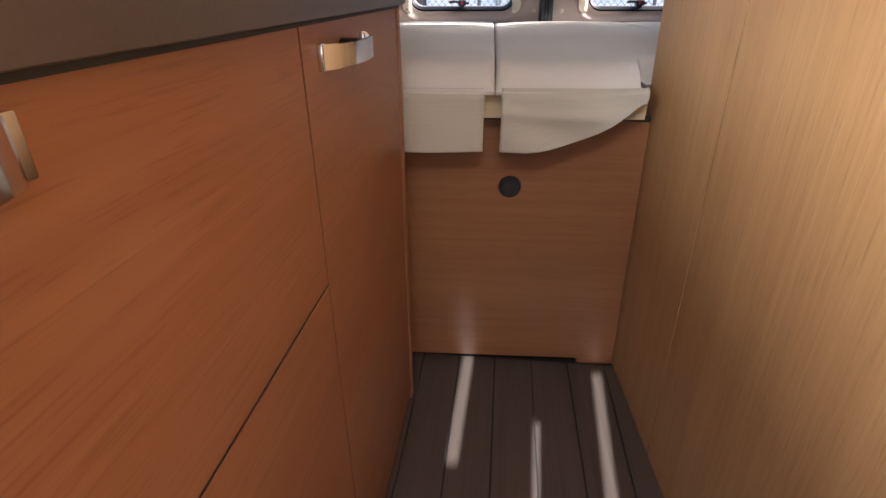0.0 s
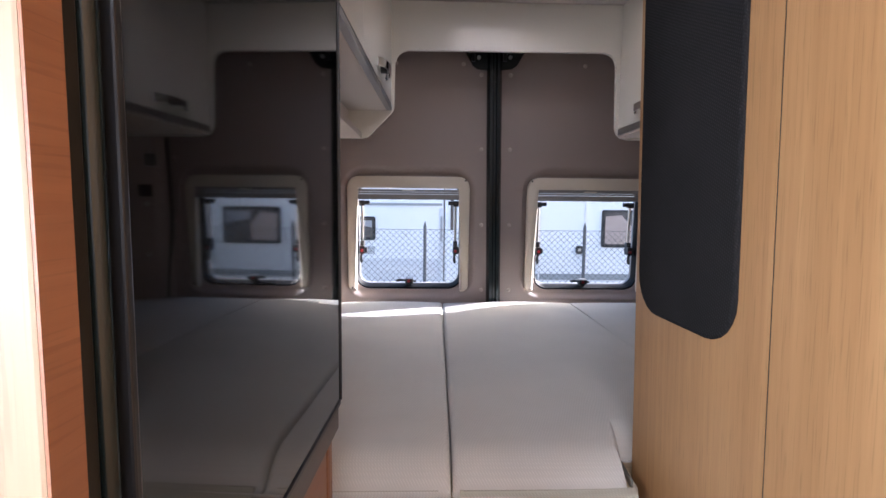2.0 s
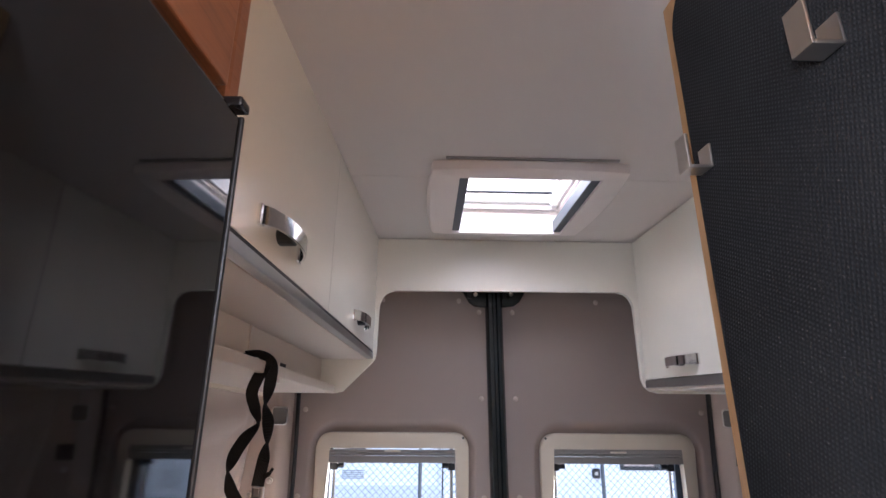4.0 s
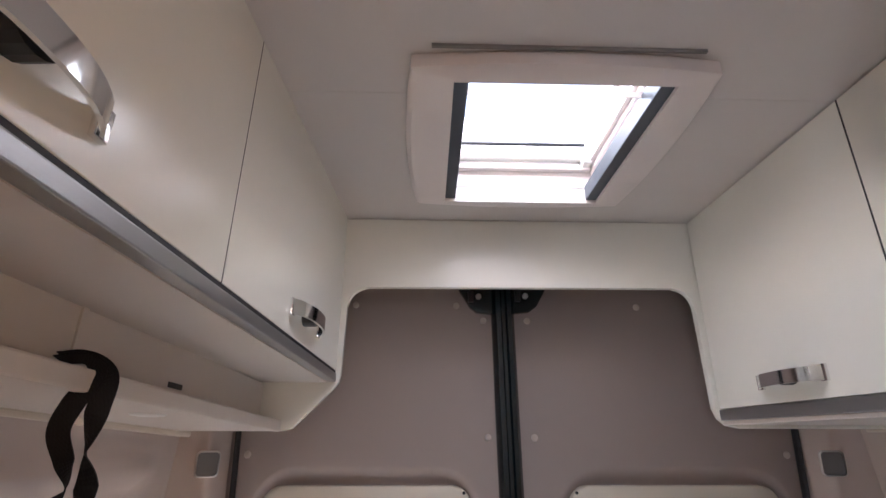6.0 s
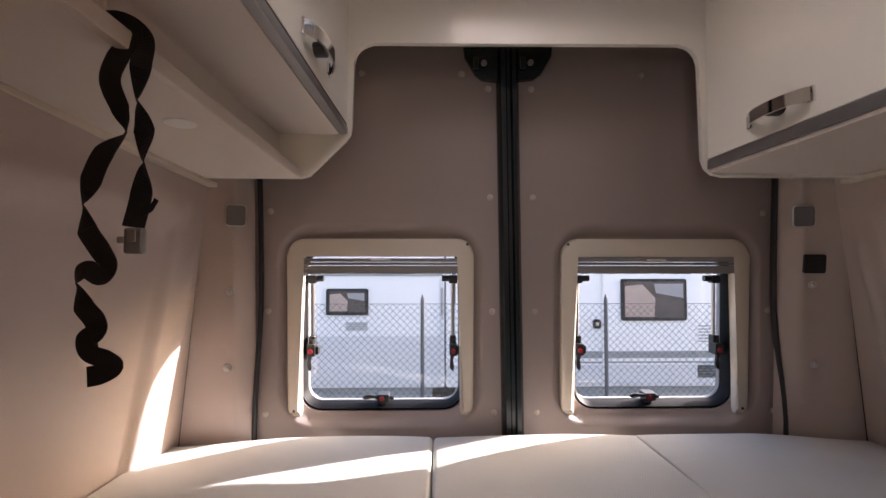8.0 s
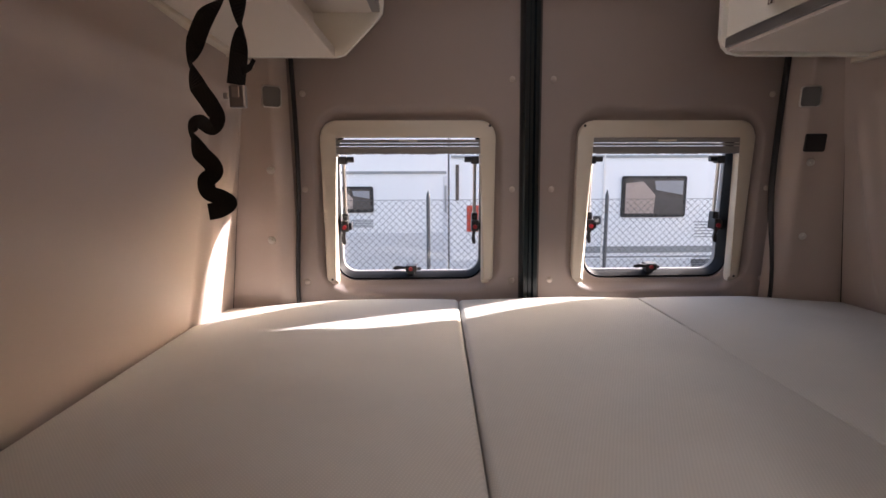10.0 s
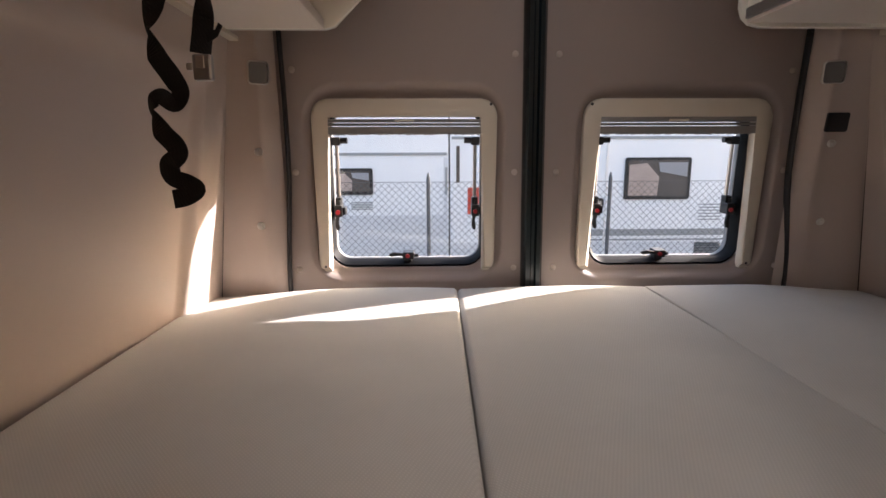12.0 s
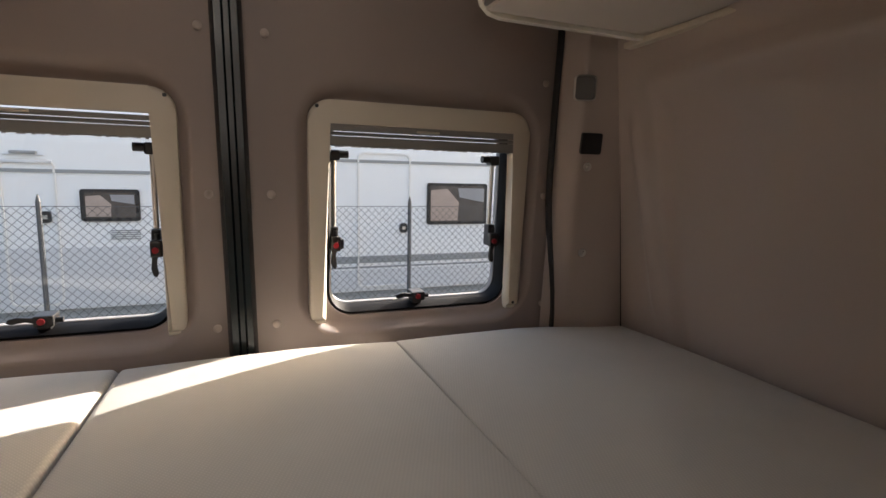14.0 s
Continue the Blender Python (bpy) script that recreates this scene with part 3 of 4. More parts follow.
for x, z, lab in ((-0.737, 1.341, "grey square light switch in a metal rim"), (0.742, 1.343, "grey square light switch in a metal rim")):
    lt = thing("light_switch", lab, "switch", "pillar light switches", m=on_pillar(x, z))
    bm = bmesh.new()
    o, i = rrect(-0.026, 0.026, -0.029, 0.029, 0.010), rrect(-0.023, 0.023, -0.026, 0.026, 0.008)
    rings(bm, "y", [(o, 0.004), (o, -0.004), (i, -0.005), (i, 0.004)], close=True)
    part("rim", bm, M_SATIN, lt, smooth=True)
    part("rocker", prism("y", rrect(-0.0225, 0.0225, -0.0255, 0.0255, 0.008), -0.002, 0.004, 0.001), M_SWITCH, lt)
vent = thing("wall_vent", "small black square vent cover on the pillar", "vent", m=on_pillar(0.776, 1.218))
part("cover", prism("y", rrect(-0.027, 0.027, -0.025, 0.025, 0.004), -0.005, 0.004, 0.002), M_BLACK, vent)
for x, z in ((-0.757, 1.145), (-0.772, 0.945), (0.776, 1.163), (0.796, 0.947)):
    stud = thing("press_stud", "chrome press stud on the pillar cover", "press stud", "pillar press studs", m=on_pillar(x, z))
    bm = cyl((0, 0.003, 0), (0, -0.003, 0), 0.0115, 16, 0.0095)
    part("cap", bm, M_STUD, stud, smooth=True)
    part("nub", cyl((0, -0.003, 0), (0, -0.008, 0), 0.006, 12, 0.0045), M_STUD, stud, smooth=True)

lamp = thing("ledge_lamp", "small round white lamp under the ledge", "lamp", m=pose(-0.627, 1.75, 1.4285, -2.4))
part("ring", cyl((0, 0, 0.0), (0, 0, -0.002), 0.025, 24, 0.023), M_WHITE, lamp, smooth=True)
part("lens", cyl((0, 0, -0.0018), (0, 0, -0.003), 0.021, 20, 0.016), M_WHITE, lamp, smooth=True)

# ---- skylight ----
sk = thing("skylight", "open-blind roof skylight in a cream frame", "skylight", kind="structure")


def bow_loop(x0, x1, y0, y1, b, n=12):
    """A square loop whose sides bow outwards."""
    cs = [(x0, y0), (x1, y0), (x1, y1), (x0, y1)]
    nm = [(0, -1), (1, 0), (0, 1), (-1, 0)]
    pts = []
    for k in range(4):
        p, q = cs[k], cs[(k + 1) % 4]
        for i in range(n):
            u = i / n
            g = b * 4 * u * (1 - u)
            pts.append((p[0] + (q[0] - p[0]) * u + nm[k][0] * g, p[1] + (q[1] - p[1]) * u + nm[k][1] * g))
    return pts


bm = bmesh.new()
o0 = bow_loop(-0.258, 0.180, 1.551, 1.976, 0.014)
o1 = bow_loop(-0.250, 0.172, 1.559, 1.968, 0.014)
i1 = bow_loop(SKX0, SKX1, SKY0, SKY1, 0.0)
rings(bm, "z", [(o0, 1.9), (o0, 1.878), (o1, 1.870), (i1, 1.866), (i1, 1.9)], close=True)
part("frame", bm, M_SKYFRAME, sk, "pale plastic skylight frame", smooth=True)
bm = bmesh.new()
i2 = bow_loop(SKX0 + 0.008, SKX1 - 0.008, SKY0 + 0.004, SKY1 - 0.004, 0.0)
i3 = bow_loop(SKX0 - 0.01, SKX1 + 0.01, SKY0 - 0.01, SKY1 + 0.01, 0.0)
rings(bm, "z", [(i1, 1.902), (i1, 1.93), (i2, 1.935), (i2, 2.075), (i3, 2.075), (i3, 1.902)], close=True)
part("shaft", bm, M_SKYFRAME, sk, "cream plastic skylight shaft")
# stepped inner ledges and the side guides of the blind
for z0, z1, inset in ((1.936, 1.948, 0.016), (1.99, 2.0, 0.012)):
    part("ledge", box(SKX0 + 0.01, SKX1 - 0.01, SKY1 - 0.004 - inset, SKY1 - 0.006, z0, z1, 0.002), M_SKYFRAME, sk)
for z0, z1, inset in ((1.945, 1.952, 0.010), (2.005, 2.012, 0.010)):
    for x, q in ((SKX0 + 0.008, 1), (SKX1 - 0.008, -1)):
        part("guide", box(min(x, x + q * inset), max(x, x + q * inset), SKY0 + 0.02, SKY1 - 0.03, z0, z1, 0.002), M_SKYFRAME, sk)
for x in (SKX0, SKX1 - 0.022):
    part("channel", box(x, x + 0.022, SKY0 + 0.001, SKY1 - 0.001, 1.872, 1.905, 0.002), M_CHANNEL, sk, "dark blind channel")
part("roller", cyl((SKX0 + 0.03, 1.925, 1.965), (SKX1 - 0.03, 1.925, 1.965), 0.013, 16), M_WHITE, sk, smooth=True)
part("roller_arm", box(SKX1 - 0.032, SKX1 - 0.012, 1.905, 1.940, 1.94, 1.985, 0.006), M_WHITE, sk)
part("roller_arm", box(SKX0 + 0.012, SKX0 + 0.03, 1.905, 1.940, 1.94, 1.985, 0.006), M_WHITE, sk)
part("rod", cyl((SKX0 + 0.03, 1.895, 1.975), (SKX1 - 0.03, 1.895, 1.975), 0.004, 8), M_DARKTRIM, sk)
# Grey strip drawn where the frame's bowed edge casts its shadow.
part("edge_shadow", box(-0.230, 0.150, 1.5275, 1.5325, 1.8955, 1.9015), M_BLIND, sk, "grey strip standing in for the frame edge shadow")
dome = part("dome", prism("z", rrect(SKX0 - 0.01, SKX1 + 0.01, SKY0 - 0.01, SKY1 + 0.01, 0.03), 2.076, 2.081), M_DOME, sk, "clear acrylic skylight dome")
dome.visible_shadow = False

# ---- overhead cabinets and header ----


def bow_handle(parent, m, size=1.0):
    """A chrome bow handle, 0.115 long along local x, standing off along -y, with a black push latch."""
    us = span(-1, 1, 14)

    def rib(u, v):
        x = 0.0575 * u
        y = -0.004 - 0.026 * (1 - min(1.0, abs(u) ** 2.4)) ** 0.8
        w = 0.0125 if abs(u) > 0.85 else 0.0115
        return Vector((x, y, w * v))
    bm = grid(rib, us, [-1, -0.7, 0.7, 1])
    ext = bmesh.ops.extrude_face_region(bm, geom=bm.faces[:])
    for g in ext["geom"]:
        if isinstance(g, bmesh.types.BMVert):
            g.co.y += 0.004
    box(-0.0595, -0.050, -0.006, 0.0, -0.0135, 0.0135, 0.001, bm=bm)
    box(0.050, 0.0595, -0.006, 0.0, -0.0135, 0.0135, 0.001, bm=bm)
    m = m @ Matrix.Diagonal((size, 1, 1, 1))
    bmesh.ops.transform(bm, matrix=m, verts=bm.verts)
    h = part("handle", bm, M_CHROME, parent, "chrome bow handle", smooth=True)
    bm = cyl((0.0, 0.0, 0.0), (0.0, -0.020, 0.0), 0.012, 14)
    bmesh.ops.transform(bm, matrix=m, verts=bm.verts)
    part("latch_button", bm, M_BLACK, h, "black push button")


CLX, CRX = -0.43, 0.405
TAPER = pose(CLX, 2.12, 1.51, -1.95, 0, -2.6) @ Matrix.Translation((-CLX, -2.12, -1.51))
cl = thing("overhead_cabinet", "cream gloss overhead cabinet with chrome handles and open ledge", "cabinet", "overhead cabinets", m=TAPER)
bm = box(-0.78, CLX - 0.018, 0.965, 2.12, 1.511, 1.91)
part("body", bm, M_CABBODY, cl)
for y0, y1, hy in ((0.968, 1.5185, 1.208), (1.5205, 2.118, 1.842)):
    d = part("door", box(CLX - 0.016, CLX, y0, y1, 1.536, 1.91, 0.0015), M_CABDOOR, cl, "cream gloss cabinet door")
    bow_handle(d, pose(CLX, hy, 1.578, 0, 0, 90), 1.5)
part("joint", box(CLX - 0.0175, CLX - 0.0004, 1.5186, 1.5204, 1.536, 1.91), M_RUBBER, cl)
part("joint", box(CLX - 0.0175, CLX - 0.001, 0.968, 2.118, 1.5302, 1.5358), M_RUBBER, cl)
part("edge_strip", box(CLX - 0.018, CLX + 0.001, 0.965, 2.12, 1.512, 1.5300, 0.002), M_ALU, cl, "brushed aluminium lower edge")


def rising(bm):
    """Lets a ledge piece climb slightly towards the front."""
    for v in bm.verts:
        v.co.z += 0.012 * (2.122 - v.co.y)
    return bm


part("ledge_back", rising(box(-0.62, -0.585, 1.535, 2.12, 1.425, 1.508)), M_CABBODY, cl)
part("ledge_back", rising(box(-0.70, -0.582, 0.965, 1.525, 1.425, 1.505)), M_CABBODY, cl)
part("divider", rising(box(-0.62, -0.579, 1.525, 1.535, 1.426, 1.508, 0.001)), M_CABBODY, cl)
part("ledge", rising(box(-0.79, -0.551, 0.965, 2.122, 1.412, 1.430, 0.002)), M_CABBODY, cl)
part("lip", rising(box(-0.552, -0.538, 0.965, 2.122, 1.410, 1.433, 0.003)), M_CABBODY, cl)
part("ledge_slot", box(-0.586, -0.5835, 1.735, 1.775, 1.452, 1.460, 0.001), M_RUBBER, cl, "black slot in the ledge back")
part("cover_strip", rising(box(-0.776, -0.754, 0.965, 2.18, 1.402, 1.413, 0.003)), M_CREAM, cl, "cream cover strip along the wall")

cr = thing("overhead_cabinet", "cream gloss overhead cabinet with chrome handle", "cabinet", "overhead cabinets", m=pose(0, 0, 0))
part("body", box(CRX + 0.018, 0.84, 1.05, 2.12, 1.436, 1.899), M_CABBODY, cr)
for y0, y1, hy in ((1.06, 1.626, 1.34), (1.629, 2.118, 1.872)):
    d = part("door", box(CRX, CRX + 0.016, y0, y1, 1.458, 1.896, 0.0015), M_CABDOOR, cr, "cream gloss cabinet door")
    bow_handle(d, pose(CRX, hy, 1.497, 0, 0, -90), 1.5)
part("joint", box(CRX + 0.0004, CRX + 0.0175, 1.626, 1.629, 1.458, 1.896), M_RUBBER, cr)
part("edge_strip", box(CRX - 0.001, CRX + 0.02, 1.05, 2.12, 1.434, 1.4565, 0.002), M_ALU, cr, "brushed aluminium lower edge")
part("base", box(CRX + 0.004, 0.84, 1.05, 2.12, 1.426, 1.4335, 0.001), M_CABBODY, cr)
part("cover_strip", box(0.768, 0.79, 1.05, 2.18, 1.412, 1.425, 0.003), M_CREAM, cr, "cream cover strip along the wall")

# header board that joins the cabinets' end boards
hd = []
r = 0.045
left, right = CLX + 0.006, CRX - 0.006
hd += [(-0.90, 1.899), (-0.90, 1.411), (-0.535, 1.411), (-0.515, 1.416), (left - 0.008, 1.500), (left + 0.001, 1.512), (left + 0.004, 1.53)]
for i in range(9):
    a = math.pi - i / 8 * math.pi / 2
    hd.append((left + 0.008 + r + r * math.cos(a), 1.727 - r + r * math.sin(a)))
for i in range(9):
    a = math.pi / 2 - i / 8 * math.pi / 2
    hd.append((right - 0.008 - r + r * math.cos(a), 1.731 - r + r * math.sin(a)))
hd += [(right - 0.004, 1.46), (right + 0.004, 1.438), (right + 0.02, 1.424), (right + 0.045, 1.418), (0.90, 1.418), (0.90, 1.899)]
header = thing("header_board", "cream gloss header board across the rear end", "board")
part("board", prism("y", hd, 2.122, 2.138, 0.002), M_CABDOOR, header)

# ---- bed ----


def cushion_height(d, r):
    return 0.0 if d >= r else -(r - math.sqrt(max(0.0, r * r - (r - d) ** 2)))


def cushion(x0, x1, y0, y1, z0, z1, r, rx, rx1, rf, crown, seed, drop_x0=0.0, drop_x1=0.0):
    rnd = random.Random(seed)
    ph = [rnd.uniform(0, 6) for _ in range(4)]

    def cuts(a, b, ra, rb):
        inner = span(a + ra, b - rb, 18)
        return [a + ra * (1 - math.cos(i / 9 * math.pi / 2)) for i in range(9)] + inner + [b - rb * (1 - math.cos(i / 7 * math.pi / 2)) for i in range(6, -1, -1)]
    xs, ys = cuts(x0, x1, rx, rx1), cuts(y0, y1, rf, r)

    def f(x, y):
        ex = cushion_height(x - x0, rx) if x - x0 < x1 - x else cushion_height(x1 - x, rx1)
        ey = cushion_height(y - y0, rf) if y - y0 < y1 - y else cushion_height(y1 - y, r)
        u, v = (x - x0) / (x1 - x0), (y - y0) / (y1 - y0)
        z = z1 + ex + ey + crown * (16 * u * (1 - u) * v * (1 - v)) ** 0.6 * ss(0.0, 0.25, v)
        z += 0.0025 * math.sin(9 * x + ph[0]) * math.sin(7 * y + ph[1]) * ss(0.05, 0.3, v)
        z -= drop_x0 * ss(x0 + 0.35, x0, x) + drop_x1 * ss(x1 - 0.35, x1, x)
        back = 0.115 * ss(0.046, 0.058, x) * (1 - v)
        # the middle seam runs with the tapering side
        x -= 0.0175 * (2.155 - y) * max(0.0, 1 - abs(x + 0.2345) / 0.5)
        return Vector((x, y + back, max(z, z0 + 0.005)))
    bm = grid(f, xs, ys)
    edge = [e for e in bm.edges if e.is_boundary]
    ex = bmesh.ops.extrude_edge_only(bm, edges=edge)
    for g in ex["geom"]:
        if isinstance(g, bmesh.types.BMVert):
            g.co.z = z0
    be = [e for e in bm.edges if e.is_boundary]
    bmesh.ops.holes_fill(bm, edges=be)
    return bm


FRONT_R = 0.09
BED_Z, BED_Y0, BED_Y1 = 0.768, 0.985, 2.338
CUTS = ((-0.93, -0.2357), (-0.2333, 0.2998), (0.3002, 0.93))
DRAPES = (
    lambda x: 0.599 + 0.002 * math.sin(x * 20),
    lambda x: 0.602 + 0.11 * max(0.0, min(1.0, (x + 0.2) / 0.245)) ** 2,
)
for k, (x0, x1) in enumerate(CUTS):
    label = ("cream woven mattress cushion with a hanging cover flap", "cream woven mattress cushion with a crumpled cover flap", "cream woven mattress cushion along the side wall")[k]
    cu = thing("mattress_cushion", label, "mattress", "bed cushions")
    part("pad", cushion(x0, x1, BED_Y0, BED_Y1, 0.714, BED_Z, 0.045, (0.012, 0.012, 0.004)[k], (0.012, 0.004, 0.012)[k], FRONT_R, 0.014, k, 0.02 if k == 0 else 0.0, 0.02 if k == 2 else 0.0), M_CLOTH, cu, smooth=True)
    if k < 2:
        low = DRAPES[k]

        def f(x, v, low=low, k=k):
            zt = 0.724
            z = zt + (low(x) - zt) * v
            y = BED_Y0 + 0.012 - 0.016 * ss(0.0, 0.14, v) + (0.115 * ss(0.040, 0.052, x))
            if k == 1:
                y -= 0.006 * math.exp(-((z - 0.672 - 0.5 * (x + 0.10) ** 2) / 0.012) ** 2) * ss(0.08, -0.1, x)
                y -= 0.006 * (1 + math.sin((x + 1.4 * z) * 30)) * v
            else:
                y -= 0.003 * (1 + math.sin(x * 13 + 1)) * v
            return Vector((x, y, z))
        bm = grid(f, span(x0 + (0.004 if k == 0 else -0.008), (x1 - 0.040) if k == 0 else 0.050, 44), span(0, 1, 40))
        solid(part("cover_flap", bm, M_FLAP, cu, "hanging cover flap", smooth=True), 0.004)

bed = thing("bed_base", "wooden bed base with cherry front board", "bed base")
part("board", box(-0.93, 0.05, 1.012, 2.33, 0.662, 0.709, 0.002), M_WOODBOARD, bed, "pale plywood bed board")
part("board", box(0.052, 0.93, 1.115, 2.33, 0.662, 0.709, 0.002), M_WOODBOARD, bed, "pale plywood bed board")
fp = [(-0.46, 0.017), (-0.005, 0.020), (-0.005, 0.004), (0.088, 0.004), (0.074, 0.650), (-0.46, 0.650)]
part("front_board", prism("y", fp, 1.05, 1.068), M_WOODBED, bed, "cherry wood front board")
part("frame_edge", box(-0.46, 0.073, 1.046, 1.06, 0.652, 0.6605), M_BLACK, bed, "black edge strip")
vent = thing("floor_duct_outlet", "round black air outlet in the bed front", "air outlet", m=pose(-0.211, 1.05, 0.5))
bm = cyl((0, 0, 0), (0, -0.006, 0), 0.026, 24, 0.024)
part("ring", bm, M_BLACK, vent, smooth=True)
part("flap", cyl((0, -0.004, 0), (0, -0.009, 0), 0.019, 24, 0.017), M_RUBBER, vent, smooth=True)

# ---- kitchen, fridge and wash-room wall ----
KX = -0.43
FRONT = Matrix.Translation((-0.43, 0.905, 0)) @ Matrix.Rotation(radians(-2.6), 4, "Z") @ Matrix.Translation((0.43, -0.905, 0))
kit = thing("kitchen_unit", "cherry laminate kitchen unit with chrome handles", "kitchen unit", m=FRONT)
part("body", box(-0.93, KX - 0.019, -0.62, 0.877, 0.005, 0.872), M_BLACK, kit)
dr = part("drawer_front", box(KX - 0.018, KX, -0.30, 0.4385, 0.603, 0.872), M_WOODKIT, kit, "cherry drawer front")
part("door", box(KX - 0.018, KX, -0.30, 0.4385, 0.03, 0.5985), M_WOODKIT, kit, "cherry door")
kd = part("door", box(KX - 0.018, KX, 0.4425, 0.888, 0.03, 0.872), M_WOODKIT, kit, "cherry tall door")
bow_handle(kd, pose(KX, 0.572, 0.840, 0, 0, 90), 1.5)
bow_handle(dr, pose(KX, 0.037, 0.850, 0, 0, 90), 1.6)
part("end_post", box(-0.93, KX + 0.003, 0.889, 0.914, 0.0, 1.899, 0.006), M_WOODKIT, kit, "cherry end board")
part("joint", box(KX - 0.016, KX - 0.0008, 0.4387, 0.4423, 0.03, 0.872), M_BLACK, kit)
part("joint", box(KX - 0.016, KX - 0.0008, -0.30, 0.4385, 0.5987, 0.6028), M_BLACK, kit)
wt = thing("worktop", "brown-grey laminate worktop with square edge", "worktop", m=FRONT)
part("slab", box(-0.93, -0.4145, -0.64, 0.888, 0.8775, 0.9085, 0.002), M_COUNTER, wt)
part("edge_band", box(-0.414, -0.4128, -0.64, 0.888, 0.8785, 0.9075, 0.0004), M_COUNTER, wt, "brown-grey edge band")
part("lower_trim", box(-0.93, -0.424, -0.64, 0.887, 0.8725, 0.8770), M_RUBBER, wt, "dark shadow joint")
fh = thing("fridge_housing", "light cherry fridge housing above the worktop", "cabinet", m=FRONT)
part("side_board", box(-0.93, -0.409, 0.402, 0.420, 0.909, 1.899, 0.002), M_WOODSIDE, fh)
part("edge_lipping", box(-0.4088, -0.4075, 0.402, 0.420, 0.909, 1.899), M_WOODKIT, fh, "cherry front edge")
part("top_door", box(-0.45, KX + 0.01, 0.422, 0.877, 1.625, 1.896, 0.002), M_WOODKIT, fh, "cherry top flap")
part("back", box(-0.93, -0.90, 0.422, 0.877, 0.909, 1.899), M_WOODPANEL, fh)
part("sealing_strip", box(-0.93, -0.409, 0.394, 0.4015, 0.909, 0.918, 0.002), M_WHITE, fh, "white sealing strip on the worktop")

fr = thing("fridge", "black glossy compressor fridge with dark edge profiles", "fridge", m=FRONT)
part("body", box(-0.89, -0.440, 0.422, 0.877, 0.909, 1.615), M_DARKTRIM, fr)
part("side_frame", box(-0.440, -0.413, 0.4205, 0.436, 0.909, 1.615, 0.002), M_BLACK, fr)
SWING = Matrix.Translation((-0.409, 0.453, 0))
door = part("door", box(-0.026, 0.0, 0.0, 0.429, 0.921, 1.600, 0.003), M_FRIDGE, fr, "black mirror-gloss door")
door.matrix_local = SWING
part("edge_profile", box(-0.026, 0.003, -0.006, -0.0005, 0.919, 1.602, 0.0015), M_DARKTRIM, door)
part("edge_profile", box(-0.026, 0.002, 0.4295, 0.4335, 0.919, 1.602, 0.0015), M_BLACK, door)
part("lower_profile", box(-0.026, 0.001, 0.0, 0.429, 0.914, 0.9205, 0.001), M_BLACK, door)
part("handle_bar", cyl((-0.414, 0.4400, 0.945), (-0.414, 0.4400, 1.600), 0.0055, 12), M_BLACKPAINT, fr, "glossy black handle bar", smooth=True)
part("hinge", box(-0.43, -0.406, 0.4365, 0.4455, 0.912, 0.934, 0.003), M_ALU, fr, "metal hinge block")
part("hinge", box(-0.43, -0.403, 0.868, 0.884, 1.603, 1.611, 0.002), M_DARKTRIM, fr)

hob = thing("sink_hob", "steel-rimmed glass sink and hob cover", "hob", m=FRONT)
bm = prism("z", rrect(-0.86, -0.472, -0.55, 0.345, 0.03), 0.909, 0.915, 0.002)
part("rim", bm, M_SATIN, hob)
part("cover", prism("z", rrect(-0.832, -0.506, -0.518, 0.315, 0.02), 0.9155, 0.9175, 0.0005), M_HOB, hob, "glass lid tinted brown for the wood it reflects")

WASH = pose(0.090, 1.0906, 0, 0, -1.25, 1.72)
ww = tagged(thing("wall_washroom", "light cherry laminate wash-room wall", "wall", kind="structure", m=WASH))
part("panel", box(0.0, 0.02, -0.3315, 0.0, 0.0, 1.91), M_WOODPANEL, ww)
part("panel", box(0.0, 0.02, -1.75, -0.3345, 0.0, 1.91), M_WOODPANEL, ww)
part("groove", box(0.0008, 0.018, -0.3343, -0.3317, 0.0, 1.91), M_BLACK, ww)
part("return_wall", box(0.021, 0.95, -0.022, -0.002, 0.0, 1.899), M_WOODPANEL, ww)
part("return_wall", box(0.021, 1.0, -1.75, -1.73, 0.0, 1.899), M_WOODPANEL, ww)
felt = thing("felt_panel", "charcoal woven felt panel on the wash-room wall", "wall panel", m=WASH)
part("cloth", prism("x", rrect(-0.274, -0.022, 1.010, 1.900, 0.058), -0.0045, -0.0005, 0.001), M_FELT, felt)
bm = bmesh.new()
fo, fi = rrect(-0.2775, -0.0185, 1.0065, 1.9035, 0.0615), rrect(-0.2735, -0.0225, 1.0105, 1.8995, 0.0575)
rings(bm, "x", [(fo, -0.0005), (fo, -0.004), (fi, -0.0058), (fi, -0.0005)], close=True)
part("edge_binding", bm, M_FELT, felt, "stitched charcoal edge binding", smooth=True)
for y, z in ((-0.230, 1.678), (-0.046, 1.662)):
    hk = thing("coat_hook", "satin metal coat hook on the felt panel", "hook", "coat hooks", m=WASH @ pose(-0.005, y, z))
    part("plate", box(-0.003, 0.0, -0.011, 0.011, -0.018, 0.010, 0.001), M_SATIN, hk)
    part("arm", box(-0.026, -0.0025, -0.011, 0.011, -0.020, -0.016, 0.001), M_SATIN, hk)
    part("tip", box(-0.029, -0.0255, -0.011, 0.011, -0.020, 0.022, 0.001), M_SATIN, hk)

# ---- strap hanging from the ledge ----


